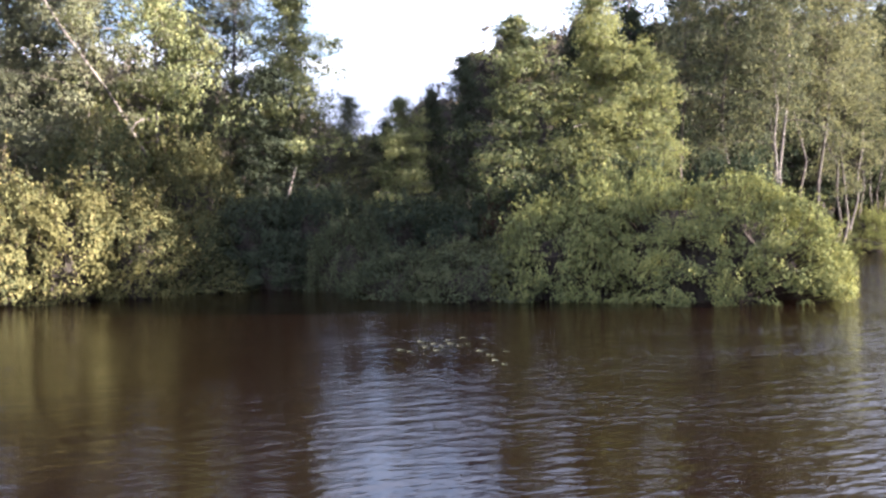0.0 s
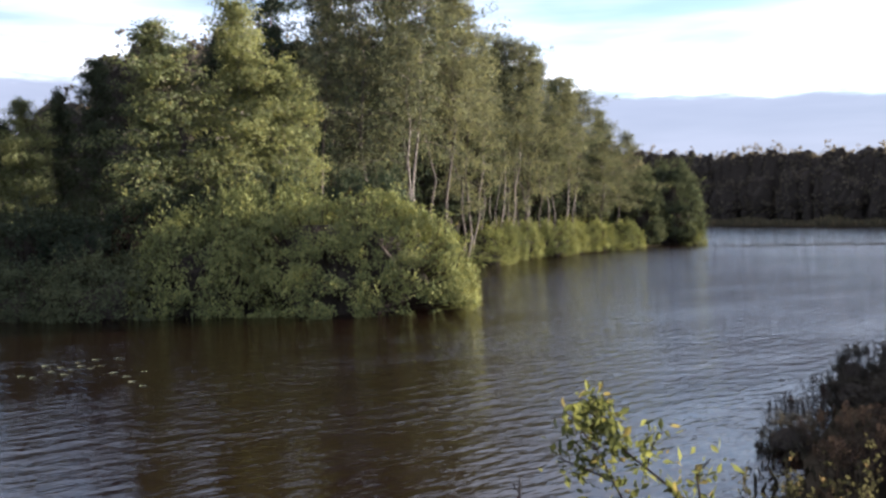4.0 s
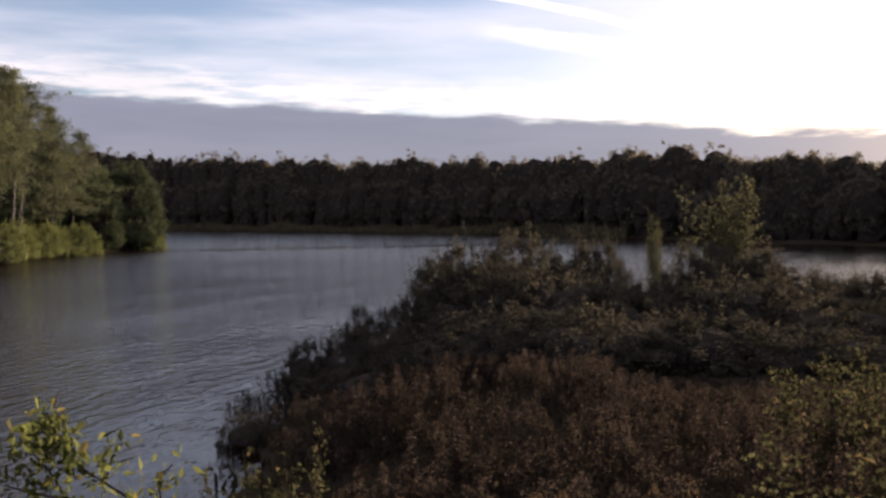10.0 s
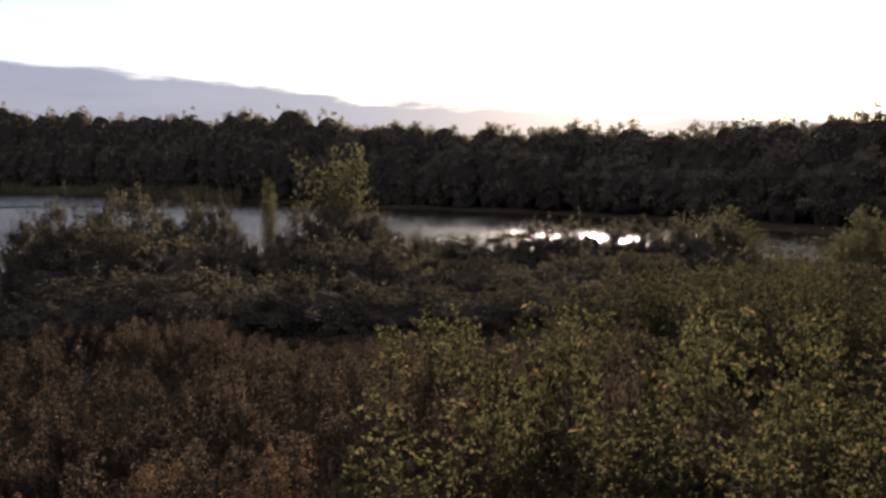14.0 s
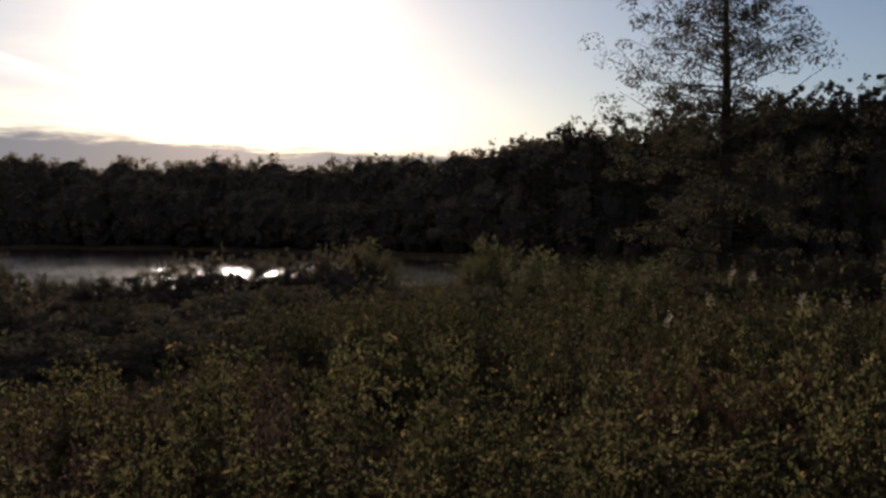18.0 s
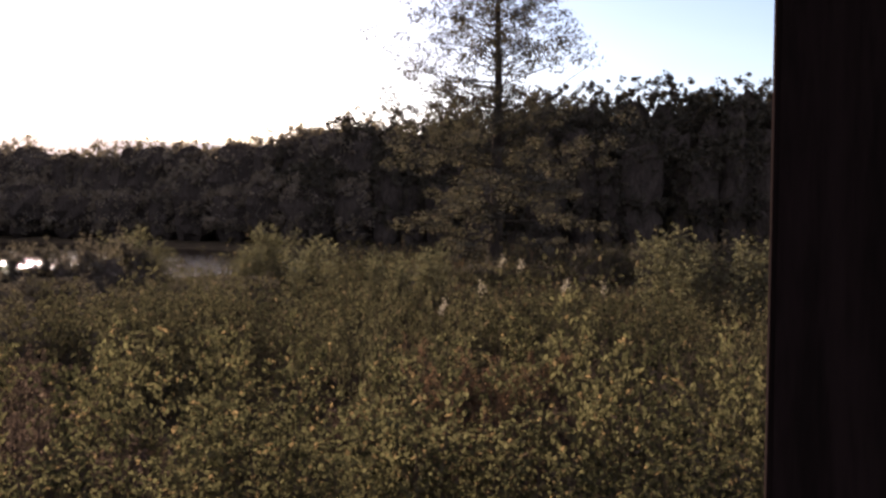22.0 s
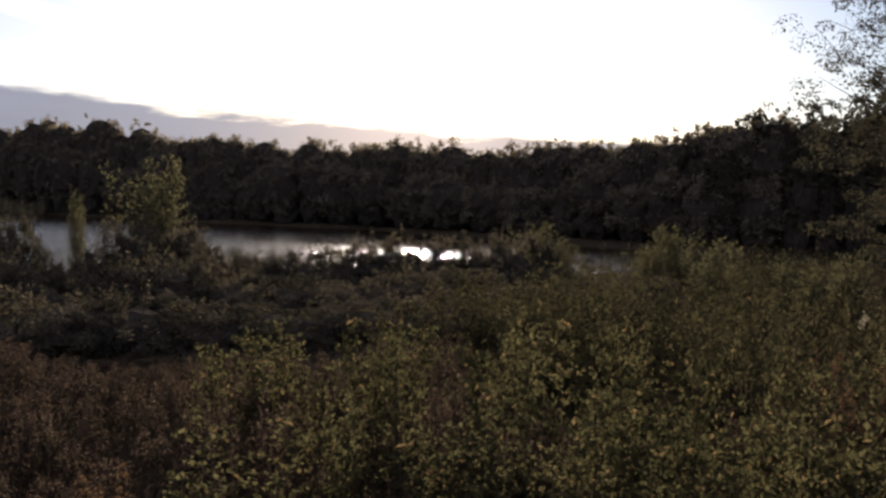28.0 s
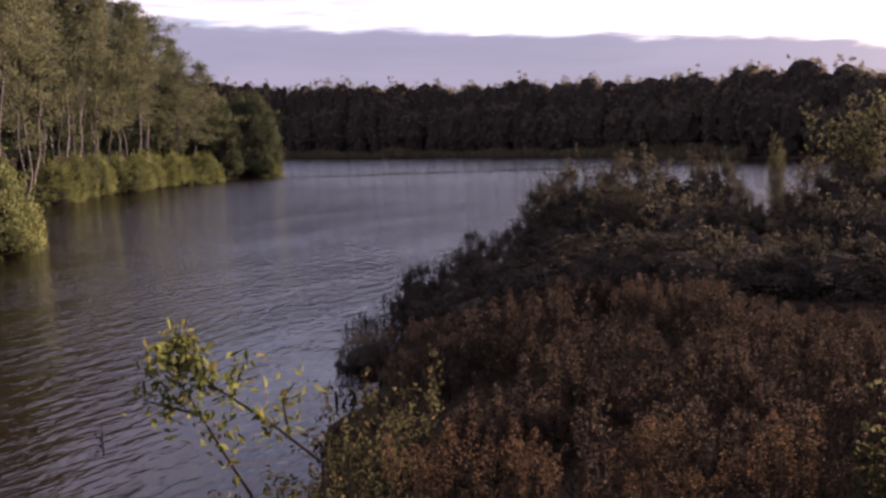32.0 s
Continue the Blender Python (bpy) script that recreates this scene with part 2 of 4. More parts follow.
calm = n.math("MULTIPLY", n.span(n.noise(at, 0.06, 2.0).outputs[0], 0.35, 0.65, 0.6, 1.0), open_water)
away = n.add("ShaderNodeVectorMath", {0: at}, operation="LENGTH").outputs["Value"]
calm = n.math("MULTIPLY", n.math("MULTIPLY", calm, n.span(away, 12.0, 60.0, 0.75, 1.0)), n.span(away, 45.0, 120.0, 1.0, 0.4))
# the bay behind the spit lies in the lee
calm = n.math("MULTIPLY", calm, n.span(n.add("ShaderNodeSeparateXYZ", {0: at}).outputs[1], -4.0, 12.0, 0.5, 1.0))
# wind lanes across the open water
lanes = n.noise(n.add("ShaderNodeMapping", {0: at, 2: (0, 0, radians(-32)), 3: (0.10, 0.42, 1.0)}).outputs[0], 1.0, 4.0, 0.6).outputs[0]
calm = n.math("MULTIPLY", calm, n.span(lanes, 0.38, 0.62, 0.7, 1.2))
# a calm streak that lies along the far water
across = n.math("ABSOLUTE", n.math("ADD", n.dot(at, (0.53, 0.85, 0.0)), n.math("SUBTRACT", n.math("MULTIPLY", n.noise(at, 0.12, 2.0).outputs[0], 6.0), 93.0)))
calm = n.math("MULTIPLY", calm, n.span(across, 1.5, 4.5, 0.04, 1.0))
bump = n.add("ShaderNodeBump", {"Height": h, "Distance": 0.28, "Strength": calm})
p = n.add("ShaderNodeBsdfPrincipled", {"Base Color": (0.0048, 0.0018, 0.0009, 1), "Roughness": n.math("ADD", n.span(n.add("ShaderNodeSeparateXYZ", {0: at}).outputs[0], 10.0, 50.0, 0.03, 0.08), n.span(away, 40.0, 90.0, 0.0, 0.05)), "IOR": 1.33,
                                       "Normal": bump.outputs[0]})
n.add("ShaderNodeOutputMaterial", {0: p.outputs[0]})

# ---------------------------------------------------------------- mesh helpers


def quads(name, verts, faces, mat, smooth=False):
    """A mesh from arrays of corners (n, 3) and faces (m, 4)."""
    me = bpy.data.meshes.new(name)
    verts, faces = np.asarray(verts, np.float32), np.asarray(faces, np.int32)
    me.vertices.add(len(verts))
    me.vertices.foreach_set("co", verts.ravel())
    me.loops.add(faces.size)
    me.loops.foreach_set("vertex_index", faces.ravel())
    me.polygons.add(len(faces))
    me.polygons.foreach_set("loop_start", np.arange(len(faces), dtype=np.int32) * 4)
    me.polygons.foreach_set("loop_total", np.full(len(faces), 4, np.int32))
    me.polygons.foreach_set("use_smooth", np.full(len(faces), smooth, bool))
    me.update(calc_edges=True)
    me.materials.append(mat)
    return me


def two_tone(name, first, second):
    """One mesh of two materials: each of first and second is (pieces, material)."""
    a, b = join(first[0]), join(second[0])
    me = quads(name, *join([a, b]), first[1])
    me.materials.append(second[1])
    me.polygons.foreach_set("material_index", np.repeat(np.array([0, 1], np.int32), [len(a[1]), len(b[1])]))
    return me


def unit(v):
    return v / np.maximum(np.linalg.norm(v, axis=-1, keepdims=True), 1e-9)


def leaves(rng, at, size, droop=0.0, wide=0.55, along=None, out=None):
    """Kite-shaped leaves at the points: corners and faces. droop > 0 lets the tips hang, < 0 stand; out: the way they face."""
    k = len(at)
    u = rng.normal(size=(k, 3))
    if along is not None:
        u = unit(u) * 0.8 + along
    u[:, 2] -= droop * 1.5
    u = unit(u)
    w = unit(np.cross(u, rng.normal(size=(k, 3))))
    if out is not None:
        nrm = unit(unit(out) + rng.normal(0, 0.34, (k, 3)))
        u = unit(u - nrm * np.sum(u * nrm, 1, keepdims=True))
        w = np.cross(nrm, u)
    s = (size * rng.uniform(0.6, 1.35, k))[:, None]
    nrm = np.cross(u, w)
    v = np.stack([at - u * s * 0.5, at + w * s * wide * 0.5 + nrm * s * 0.08 - u * s * 0.05,
                  at + u * s * 0.5, at - w * s * wide * 0.5 + nrm * s * 0.08 - u * s * 0.05], 1)
    return v.reshape(-1, 3), np.arange(4 * k).reshape(k, 4)


def ball(n):
    """A rounded cube of n x n faces a side: unit corners and faces."""
    g = np.linspace(-1, 1, n + 1)
    vs, fs = [], []
    for axis in range(3):
        for sgn in (-1, 1):
            a, b = np.meshgrid(g, g, indexing="ij")
            p = np.zeros((n + 1, n + 1, 3))
            p[..., axis], p[..., (axis + 1) % 3], p[..., (axis + 2) % 3] = sgn, a * sgn, b
            k = len(vs) * (n + 1) ** 2
            i, j = np.meshgrid(np.arange(n), np.arange(n), indexing="ij")
            q = k + i * (n + 1) + j
            vs.append(unit(p.reshape(-1, 3)))
            fs.append(np.stack([q, q + n + 1, q + n + 2, q + 1], -1).reshape(-1, 4))
    return np.concatenate(vs), np.concatenate(fs)


BALL4 = ball(4)
DOME = (BALL4[0] * [1, 1, 0] + np.sign(BALL4[0]) * np.abs(BALL4[0]) ** 0.6 * [0, 0, 1], BALL4[1])


def lump(rng, centre, size, shape=BALL4, rough=0.16):
    """A closed uneven mass deep in a crown, in place of its shaded inner twigs and leaves."""
    v, f = shape
    key = np.round(v * 50).astype(int)
    bump = 1 + rough * np.sin(key[:, 0] * 1.7 + rng.uniform(0, 6)) * np.cos(key[:, 1] * 1.3 + key[:, 2] * 0.9 + rng.uniform(0, 6))
    return v * bump[:, None] * size + centre, f


def tube(path, radii, sides=6):
    path, radii = np.asarray(path, float), np.asarray(radii, float)
    k = len(path)
    d = unit(np.gradient(path, axis=0))
    ref = np.where(np.abs(d[:, 2:3]) > 0.9, [[1.0, 0, 0]], [[0, 0, 1.0]])
    a = unit(np.cross(d, ref))
    b = np.cross(d, a)
    ang = np.linspace(0, 2 * np.pi, sides, endpoint=False)
    ring = a[:, None] * np.cos(ang)[None, :, None] + b[:, None] * np.sin(ang)[None, :, None]
    v = (path[:, None] + ring * radii[:, None, None]).reshape(-1, 3)
    i, j = np.meshgrid(np.arange(k - 1), np.arange(sides), indexing="ij")
    j2 = (j + 1) % sides
    f = np.stack([i * sides + j, i * sides + j2, (i + 1) * sides + j2, (i + 1) * sides + j], -1).reshape(-1, 4)
    return v, f


def join(pieces):
    vs, fs, k = [], [], 0
    for v, f in pieces:
        vs.append(v)
        fs.append(np.asarray(f) + k)
        k += len(v)
    return np.concatenate(vs), np.concatenate(fs)


def part(name, mesh, parent, label=""):
    ob = new(name, mesh)
    ob.parent = parent
    return tagged(ob, label) if label else ob


def at_heading(az, d, z=0.0):
    return Vector((d * math.sin(radians(az)), d * math.cos(radians(az)), z))


# ---------------------------------------------------------------- lake and ground
# the shore as heading and distance from the eye, round the lake
SHORE = [(-60, 34), (-40, 37), (-14, 38.5), (-8, 38.5), (-1, 40), (6, 40), (12, 36), (20, 32.5), (28.7, 32), (34, 34),
         (36.5, 38), (36.8, 61), (42, 72), (46.8, 88), (49.5, 104), (49, 150), (50, 272), (60, 240), (69, 211), (78, 166),
         (88, 130), (98, 116), (108, 92), (115, 79), (121, 70), (123, 62), (121, 50), (110, 44), (100, 40), (92, 38), (85, 39),
         (78, 38), (71, 33), (66, 26), (62, 21.5), (57.5, 17.5), (55, 14), (53.5, 11), (50, 8.2), (42, 6.6), (25, 5.6),
         (0, 5.0), (-30, 4.8), (-60, 5)]
LAKE = np.array([at_heading(a, d)[:2] for a, d in SHORE])


def shore_distance(p):
    """Metres to the shore, above 0 on land and below 0 in the lake."""
    p = np.asarray(p, float)
    best, inside = np.full(len(p), 1e9), np.zeros(len(p), bool)
    for a, b in zip(LAKE, np.roll(LAKE, -1, 0)):
        ab = b - a
        s = np.clip(((p - a) @ ab) / (ab @ ab), 0, 1)
        best = np.minimum(best, np.linalg.norm(p - a - s[:, None] * ab, axis=1))
        cross = ((a[1] > p[:, 1]) != (b[1] > p[:, 1]))
        with np.errstate(divide="ignore", invalid="ignore"):
            cross &= p[:, 0] < (b[0] - a[0]) * (p[:, 1] - a[1]) / (b[1] - a[1] + 1e-12) + a[0]
        inside ^= cross
    return np.where(inside, -best, best)


def ground_height(p):
    p = np.asarray(p, float).reshape(-1, 2)
    s, r = shore_distance(p), np.linalg.norm(p, axis=1)
    z = np.where(s < 0, np.maximum(-1.6, 0.35 * s - 0.05), -0.05 + np.minimum(0.55, 0.16 * s))
    near = np.clip((8.0 - r) / 5.5, 0, 1)
    z = z + np.where(s > 0, 1.0 * near * near * (3 - 2 * near) * np.clip(s / 2.0, 0, 1), 0)
    return z + np.where(s > 25, np.minimum(3.0, 0.02 * (s - 25)), 0)


def ground_at(x, y):
    return float(ground_height([(x, y)])[0])


AZ_N, R_N = 300, 130
rad = np.concatenate([[0.0], np.geomspace(0.6, 4200, R_N - 1)])
ang = np.linspace(0, 2 * np.pi, AZ_N, endpoint=False)
gx, gy = rad[:, None] * np.sin(ang), rad[:, None] * np.cos(ang)
pts = np.stack([gx.ravel(), gy.ravel()], 1)
rng = np.random.default_rng(3)
gz = ground_height(pts) + np.array([0.07 * noise.noise(Vector((x * 0.7, y * 0.7, 0.0))) + 0.03 * noise.noise(Vector((x * 2.1, y * 2.1, 4.0))) for x, y in pts])
i, j = np.meshgrid(np.arange(R_N - 1), np.arange(AZ_N), indexing="ij")
j2 = (j + 1) % AZ_N
gf = np.stack([i * AZ_N + j, (i + 1) * AZ_N + j, (i + 1) * AZ_N + j2, i * AZ_N + j2], -1).reshape(-1, 4)
ground = new("ground", quads("ground", np.column_stack([pts, gz]), gf, M_GROUND, True))
tagged(ground, "dark peaty soil of the lake banks under the plants", "ground", kind="structure")

wv = np.array([(-900, -900, 0), (900, -900, 0), (900, 900, 0), (-900, 900, 0)])
water = new("water", quads("water", wv, [[0, 1, 2, 3]], M_WATER))
tagged(water, "brown rippled lake water that mirrors trees and sky", "water", kind="structure")

# ---------------------------------------------------------------- trees


def make_tree(name, seed, height, base, radius, shape, limbs, per_limb, leaf, mat, bark, trunk_r, droop=0.3, lean=0.4,
              rise=(10, 60), spray=0.32, twigs=True, start=0.0, vary=(0.55, 1.2), skirt=1.0, limb=0.33):
    """A tree: tapered trunk with limbs, and a crown of many leaves in sprays along the limbs."""
    rng = np.random.default_rng(seed)
    zs = np.linspace(start, height * 0.97, 9)
    bend = np.cumsum(rng.normal(0, lean * 0.22, (9, 2)), 0)
    trunk = np.column_stack([bend - bend[0], zs])
    rr = trunk_r * (1 - 0.93 * zs / height) * np.where(zs < 0.3, 1.35, 1.0)
    wood, foliage = [tube(trunk, rr, 8)], []
    for k in range(limbs):
        f = ((k + rng.uniform(0.2, 0.8)) / limbs) ** 0.85
        h = base + (height * 0.97 - base) * f
        root = np.array([np.interp(h, zs, trunk[:, c]) for c in range(3)])
        a = k * 2.39996 + rng.normal(0, 0.35)
        el = radians(rise[0] + (rise[1] - rise[0]) * f + rng.normal(0, 8))
        ln = max(0.7, radius * shape(f) * rng.uniform(*vary))
        s = np.linspace(0, 1, 6)[:, None]
        d = np.array([math.cos(a) * math.cos(el), math.sin(a) * math.cos(el), math.sin(el)])
        path = root + d * ln * s + np.array([0, 0, -droop * ln]) * s ** 2.2 + np.cumsum(rng.normal(0, 0.03 * ln, (6, 3)), 0) * s
        if twigs:
            wood.append(tube(path, np.linspace(max(0.012, trunk_r * limb * (1 - 0.75 * f)), 0.007, 6), 4))
        m = 8
        t = rng.uniform(0.12, 1.04, m)
        mid = np.column_stack([np.interp(t, s[:, 0], path[:, c]) for c in range(3)])
        mid = mid + rng.normal(0, 1, (m, 3)) * np.array([0.17, 0.17, 0.07]) * ln
        if twigs:
            for q in range(0, m, 2):
                p0 = np.array([np.interp(t[q] * 0.8, s[:, 0], path[:, c]) for c in range(3)])
                wood.append(tube([p0, (p0 + mid[q]) / 2 + [0, 0, 0.03 * ln], mid[q]], [0.010, 0.007, 0.003], 3))
        k_leaf = int(per_limb * (0.4 + 0.9 * ln / radius) * (skirt if f < 0.36 else 1.0))
        pick = rng.integers(0, m, k_leaf)
        reach = spray * (0.55 + 0.45 * ln / radius)
        w = unit(rng.normal(size=(k_leaf, 3)) + [0, 0, 0.35])
        c = mid[pick] + w * (reach * 1.25 * rng.uniform(0.25, 1.0, (k_leaf, 1)) ** 0.5 * rng.uniform(0.6, 1.2, (m, 1))[pick]) * np.array([1, 1, 0.62])
        c[:, 2] -= np.abs(rng.normal(0, spray * abs(droop) * 0.5, k_leaf))
        hub = np.array([root[0], root[1], h - 0.35 * radius])
        face = w * 1.0 + unit(c - hub) * 0.8
        foliage.append(leaves(rng, c, leaf, droop * 0.8, out=face))
    top = new(name)
    part("trunk", quads("trunk", *join(wood), bark, True), top)
    part("crown", quads("crown", *join(foliage), mat), top)
    return top


def make_bush(name, seed, height, rx, ry, shoots, per_shoot, leaf, mat, loose=0.13, stand=0.5, skirt=0.1):
    """A dome of shoots that spread from the foot, with leaves along each shoot."""
    rng = np.random.default_rng(seed)
    wood, foliage = [], []
    for k in range(shoots):
        a, q = rng.uniform(0, 2 * np.pi), math.sqrt(rng.uniform(0, 1))
        top_z = height * (skirt + (1 - skirt) * math.sqrt(max(0.0, 1 - q ** 2.2))) * rng.uniform(0.62, 1.16)
        tip = np.array([math.cos(a) * q * rx, math.sin(a) * q * ry, top_z])
        foot = np.array([math.cos(a) * q * rx * 0.35, math.sin(a) * q * ry * 0.35, -0.1])
        s = np.linspace(0, 1, 5)[:, None]
        path = foot + (tip - foot) * s + np.array([math.cos(a) * rx, math.sin(a) * ry, 0]) * 0.12 * np.sin(s * np.pi) * q
        if k % 3 == 0:
            wood.append(tube(path[::2], np.linspace(0.005 * height, 0.001 * height, 3), 3))
        knots = rng.uniform(0.35, 1.0, 3) ** 0.7
        pick = rng.integers(0, 3, per_shoot)
        t = knots[pick] + rng.normal(0, 0.05, per_shoot)
        side = rng.normal(0, loose * 1.2, (3, 3))
        c = np.column_stack([np.interp(t, s[:, 0], path[:, i]) for i in range(3)])
        c += (tip - path[3]) * np.maximum(t - 1, 0)[:, None] + side[pick] + rng.normal(0, loose, (per_shoot, 3))
        face = unit(c - np.array([0, 0, height * 0.25])) + unit(c - path[np.clip((knots[pick] * 4).astype(int), 0, 4)]) * 0.7
        foliage.append(leaves(rng, c, leaf, -stand, 0.45, unit(tip - foot)[None] * 0.5, face))
    top = new(name)
    tagged(part("branchwork", quads("branchwork", *join(wood), M_STEM, True), top), kind="stuff")
    part("foliage", quads("foliage", *join(foliage), mat), top)
    return top


def make_shrub(name, seed, height, rx, ry, clumps, reach, per, leaf, mat, tufts=30, core=0.40, upright=0.5, slim=0.6):
    """A rounded bush of leafy clumps over its dome, with short shoots that stick out of the outline."""
    rng = np.random.default_rng(seed)
    wood, foliage = [], []
    full = np.array([rx, ry, height])
    for k in range(clumps + tufts):
        zz = rng.uniform(0.02, 0.96)
        a = k * 2.39996 + rng.normal(0, 0.2)
        rim = math.sqrt(max(0.0, 1 - zz ** 2.4))
        swell = 1 + 0.22 * noise.noise(Vector((math.cos(a) * 1.6, math.sin(a) * 1.6, zz * 2 + seed)))
        c = np.array([math.cos(a) * rim, math.sin(a) * rim, zz]) * full * 0.86 * swell
        d = unit(c / full + np.array([0, 0, 0.25]))
        if k < clumps:
            r = reach * rng.uniform(0.65, 1.3)
            w = unit(rng.normal(size=(per, 3)) + d * 0.6)
            p = c + w * r * rng.uniform(0.35, 1.1, (per, 1)) * np.array([1, 1, 0.85])
            foliage.append(leaves(rng, p, leaf, 0.05, slim, out=w * 0.7 + d * 0.8 + rng.normal(0, 0.25, (per, 3))))
            if k % 4 == 0:
                wood.append(tube([c * [0.15, 0.15, 0.0] + [0, 0, -0.1], c * [0.6, 0.6, 0.5], c], [0.012 * height, 0.008 * height, 0.003 * height], 4))
        else:
            tip = c + unit(d + rng.normal(0, 0.25, 3) + [0, 0, upright]) * reach * rng.uniform(1.2, 2.6)
            wood.append(tube([c, (c + tip) / 2, tip], [0.004 * height, 0.003 * height, 0.001 * height], 3))
            m = max(14, per // 4)
            p = c + (tip - c) * rng.uniform(0.2, 1.0, (m, 1)) + rng.normal(0, reach * 0.16, (m, 3))
            foliage.append(leaves(rng, p, leaf * 0.95, -0.1, 0.55))
    # added solid core, coloured dark for the shade inside the bush
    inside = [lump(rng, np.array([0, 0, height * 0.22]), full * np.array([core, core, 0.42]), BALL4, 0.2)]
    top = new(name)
    tagged(part("branchwork", two_tone("branchwork", (wood, M_STEM), (inside, M_BARK_AND_SHADE)), top), kind="stuff")
    part("foliage", quads("foliage", *join(foliage), mat), top)
    return top


def oval(f):
    return math.sin(math.pi * (0.12 + 0.85 * f)) ** 0.75


def leafy_cone(f):
    return min(1.0, 0.6 + 1.4 * f) * (1.04 - f) ** 0.48 * 1.12


def cone(f):
    return (1.02 - f) ** 0.7


def spire(f):
    return 0.55 + 0.45 * math.sin(math.pi * (0.1 + 0.8 * f)) - 0.35 * f


KINDS = {
    "birch_full": [make_tree("birch_tree", 11 + k, 11.0, 1.0, 2.6, leafy_cone, 76, 370, 0.122, M_BIRCH, M_BARK_PALE, 0.10, 0.4, 0.5, (8, 60), 0.46, vary=(0.42, 1.38)) for k in range(3)],
    "birch_tall": [make_tree("birch_tree", 21 + k, 15.0, 3.4 + 1.1 * k, 2.9, spire, 48 - 2 * k, 215, 0.15, M_ASPEN, (M_BARK, M_BARK, M_BARK_PALE, M_BARK)[k], 0.09, 0.45, 0.9, (8, 60), 0.55,
                             vary=(0.3, 1.45)) for k in range(4)],
    "birch_pole": [make_tree("slender_birch", 25 + k, 13.0, 7.6, 1.5, spire, 22, 130, 0.15, M_ASPEN, (M_BARK, M_BARK_PALE, M_BARK)[k], 0.075, 0.5, 1.3, (25, 65), 0.4) for k in range(3)],
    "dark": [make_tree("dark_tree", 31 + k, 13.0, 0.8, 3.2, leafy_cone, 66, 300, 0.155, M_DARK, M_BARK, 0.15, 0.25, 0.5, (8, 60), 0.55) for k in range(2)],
    "aspen": [make_tree("aspen_tree", 41 + k, 19.0, 0.8, 4.0, oval, 112, 470, 0.118, M_ASPEN, M_BARK, 0.18, 0.35, 0.5, (4, 58), 0.60, vary=(0.4, 1.35)) for k in range(2)],
    "round": [make_shrub("willow_tree", 51, 9.4, 3.8, 3.8, 190, 0.80, 170, 0.19, M_WILLOW_DIM, 50, 0.62)],
    "thicket": [make_shrub("willow_thicket", 61, 4.9, 5.0, 2.9, 760, 0.36, 66, 0.118, M_WILLOW, 260, 0.58, 1.2, 0.45)],
    "willow": [make_shrub("willow_bush", 62 + k, 2.9, 3.4, 2.5, 330, 0.36, 62, 0.115, M_WILLOW, 170, 0.55, 1.4, 0.45) for k in range(2)],
    # willow bushes again, with the bank's shade put into their leaf colour
    "sallow": [make_shrub("sallow_bush", 66 + k, 2.9, 3.4, 2.5, 300, 0.36, 58, 0.115, M_WILLOW_DIM, 150, 0.55, 1.4, 0.5) for k in range(2)],
    "osier": [make_shrub("osier_bush", 71 + k, 4.2, 2.7, 2.5, 190, 0.46, 90, 0.12, M_OSIER, 60, 0.55, 0.3, 0.6) for k in range(2)],
    # bushes under the trees; the dark leaf colour stands for their shade
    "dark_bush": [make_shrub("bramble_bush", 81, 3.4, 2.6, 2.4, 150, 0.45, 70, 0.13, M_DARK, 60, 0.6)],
    "bank_bush": [make_shrub("bank_bush", 85 + k, 3.0, 2.1, 1.9, 130, 0.36, 46, 0.13, M_WILLOW, 110, 0.55, 1.6, 0.45) for k in range(2)],
    "bracken": [make_shrub("bracken_bush", 89, 2.6, 1.2, 1.0, 60, 0.3, 40, 0.11, M_RUST, 30, 0.6)],
}
USED = set()


def place(kind, az, d, height=1.0, width=1.0, turn=0.0, z=None, label="", category="tree", group="", which=0):
    """Sets a thing of that kind at a heading and distance; scales it in height and width."""
    src = KINDS[kind][which % len(KINDS[kind])]
    p = at_heading(az, d)
    p.z = ground_at(p.x, p.y) - 0.05 if z is None else z
    m = Matrix.Translation(p) @ Matrix.Rotation(radians(turn), 4, "Z") @ Matrix.Diagonal((width, width, height, 1))
    if src.name not in USED:
        USED.add(src.name)
        ob = src
        ob.matrix_basis = m
    else:
        ob = copy_thing(src, m @ Matrix.Diagonal((1 / src.scale[0], 1 / src.scale[1], 1 / src.scale[2], 1)))
    return tagged(ob, label, category, group)


rnd = random.Random(5)
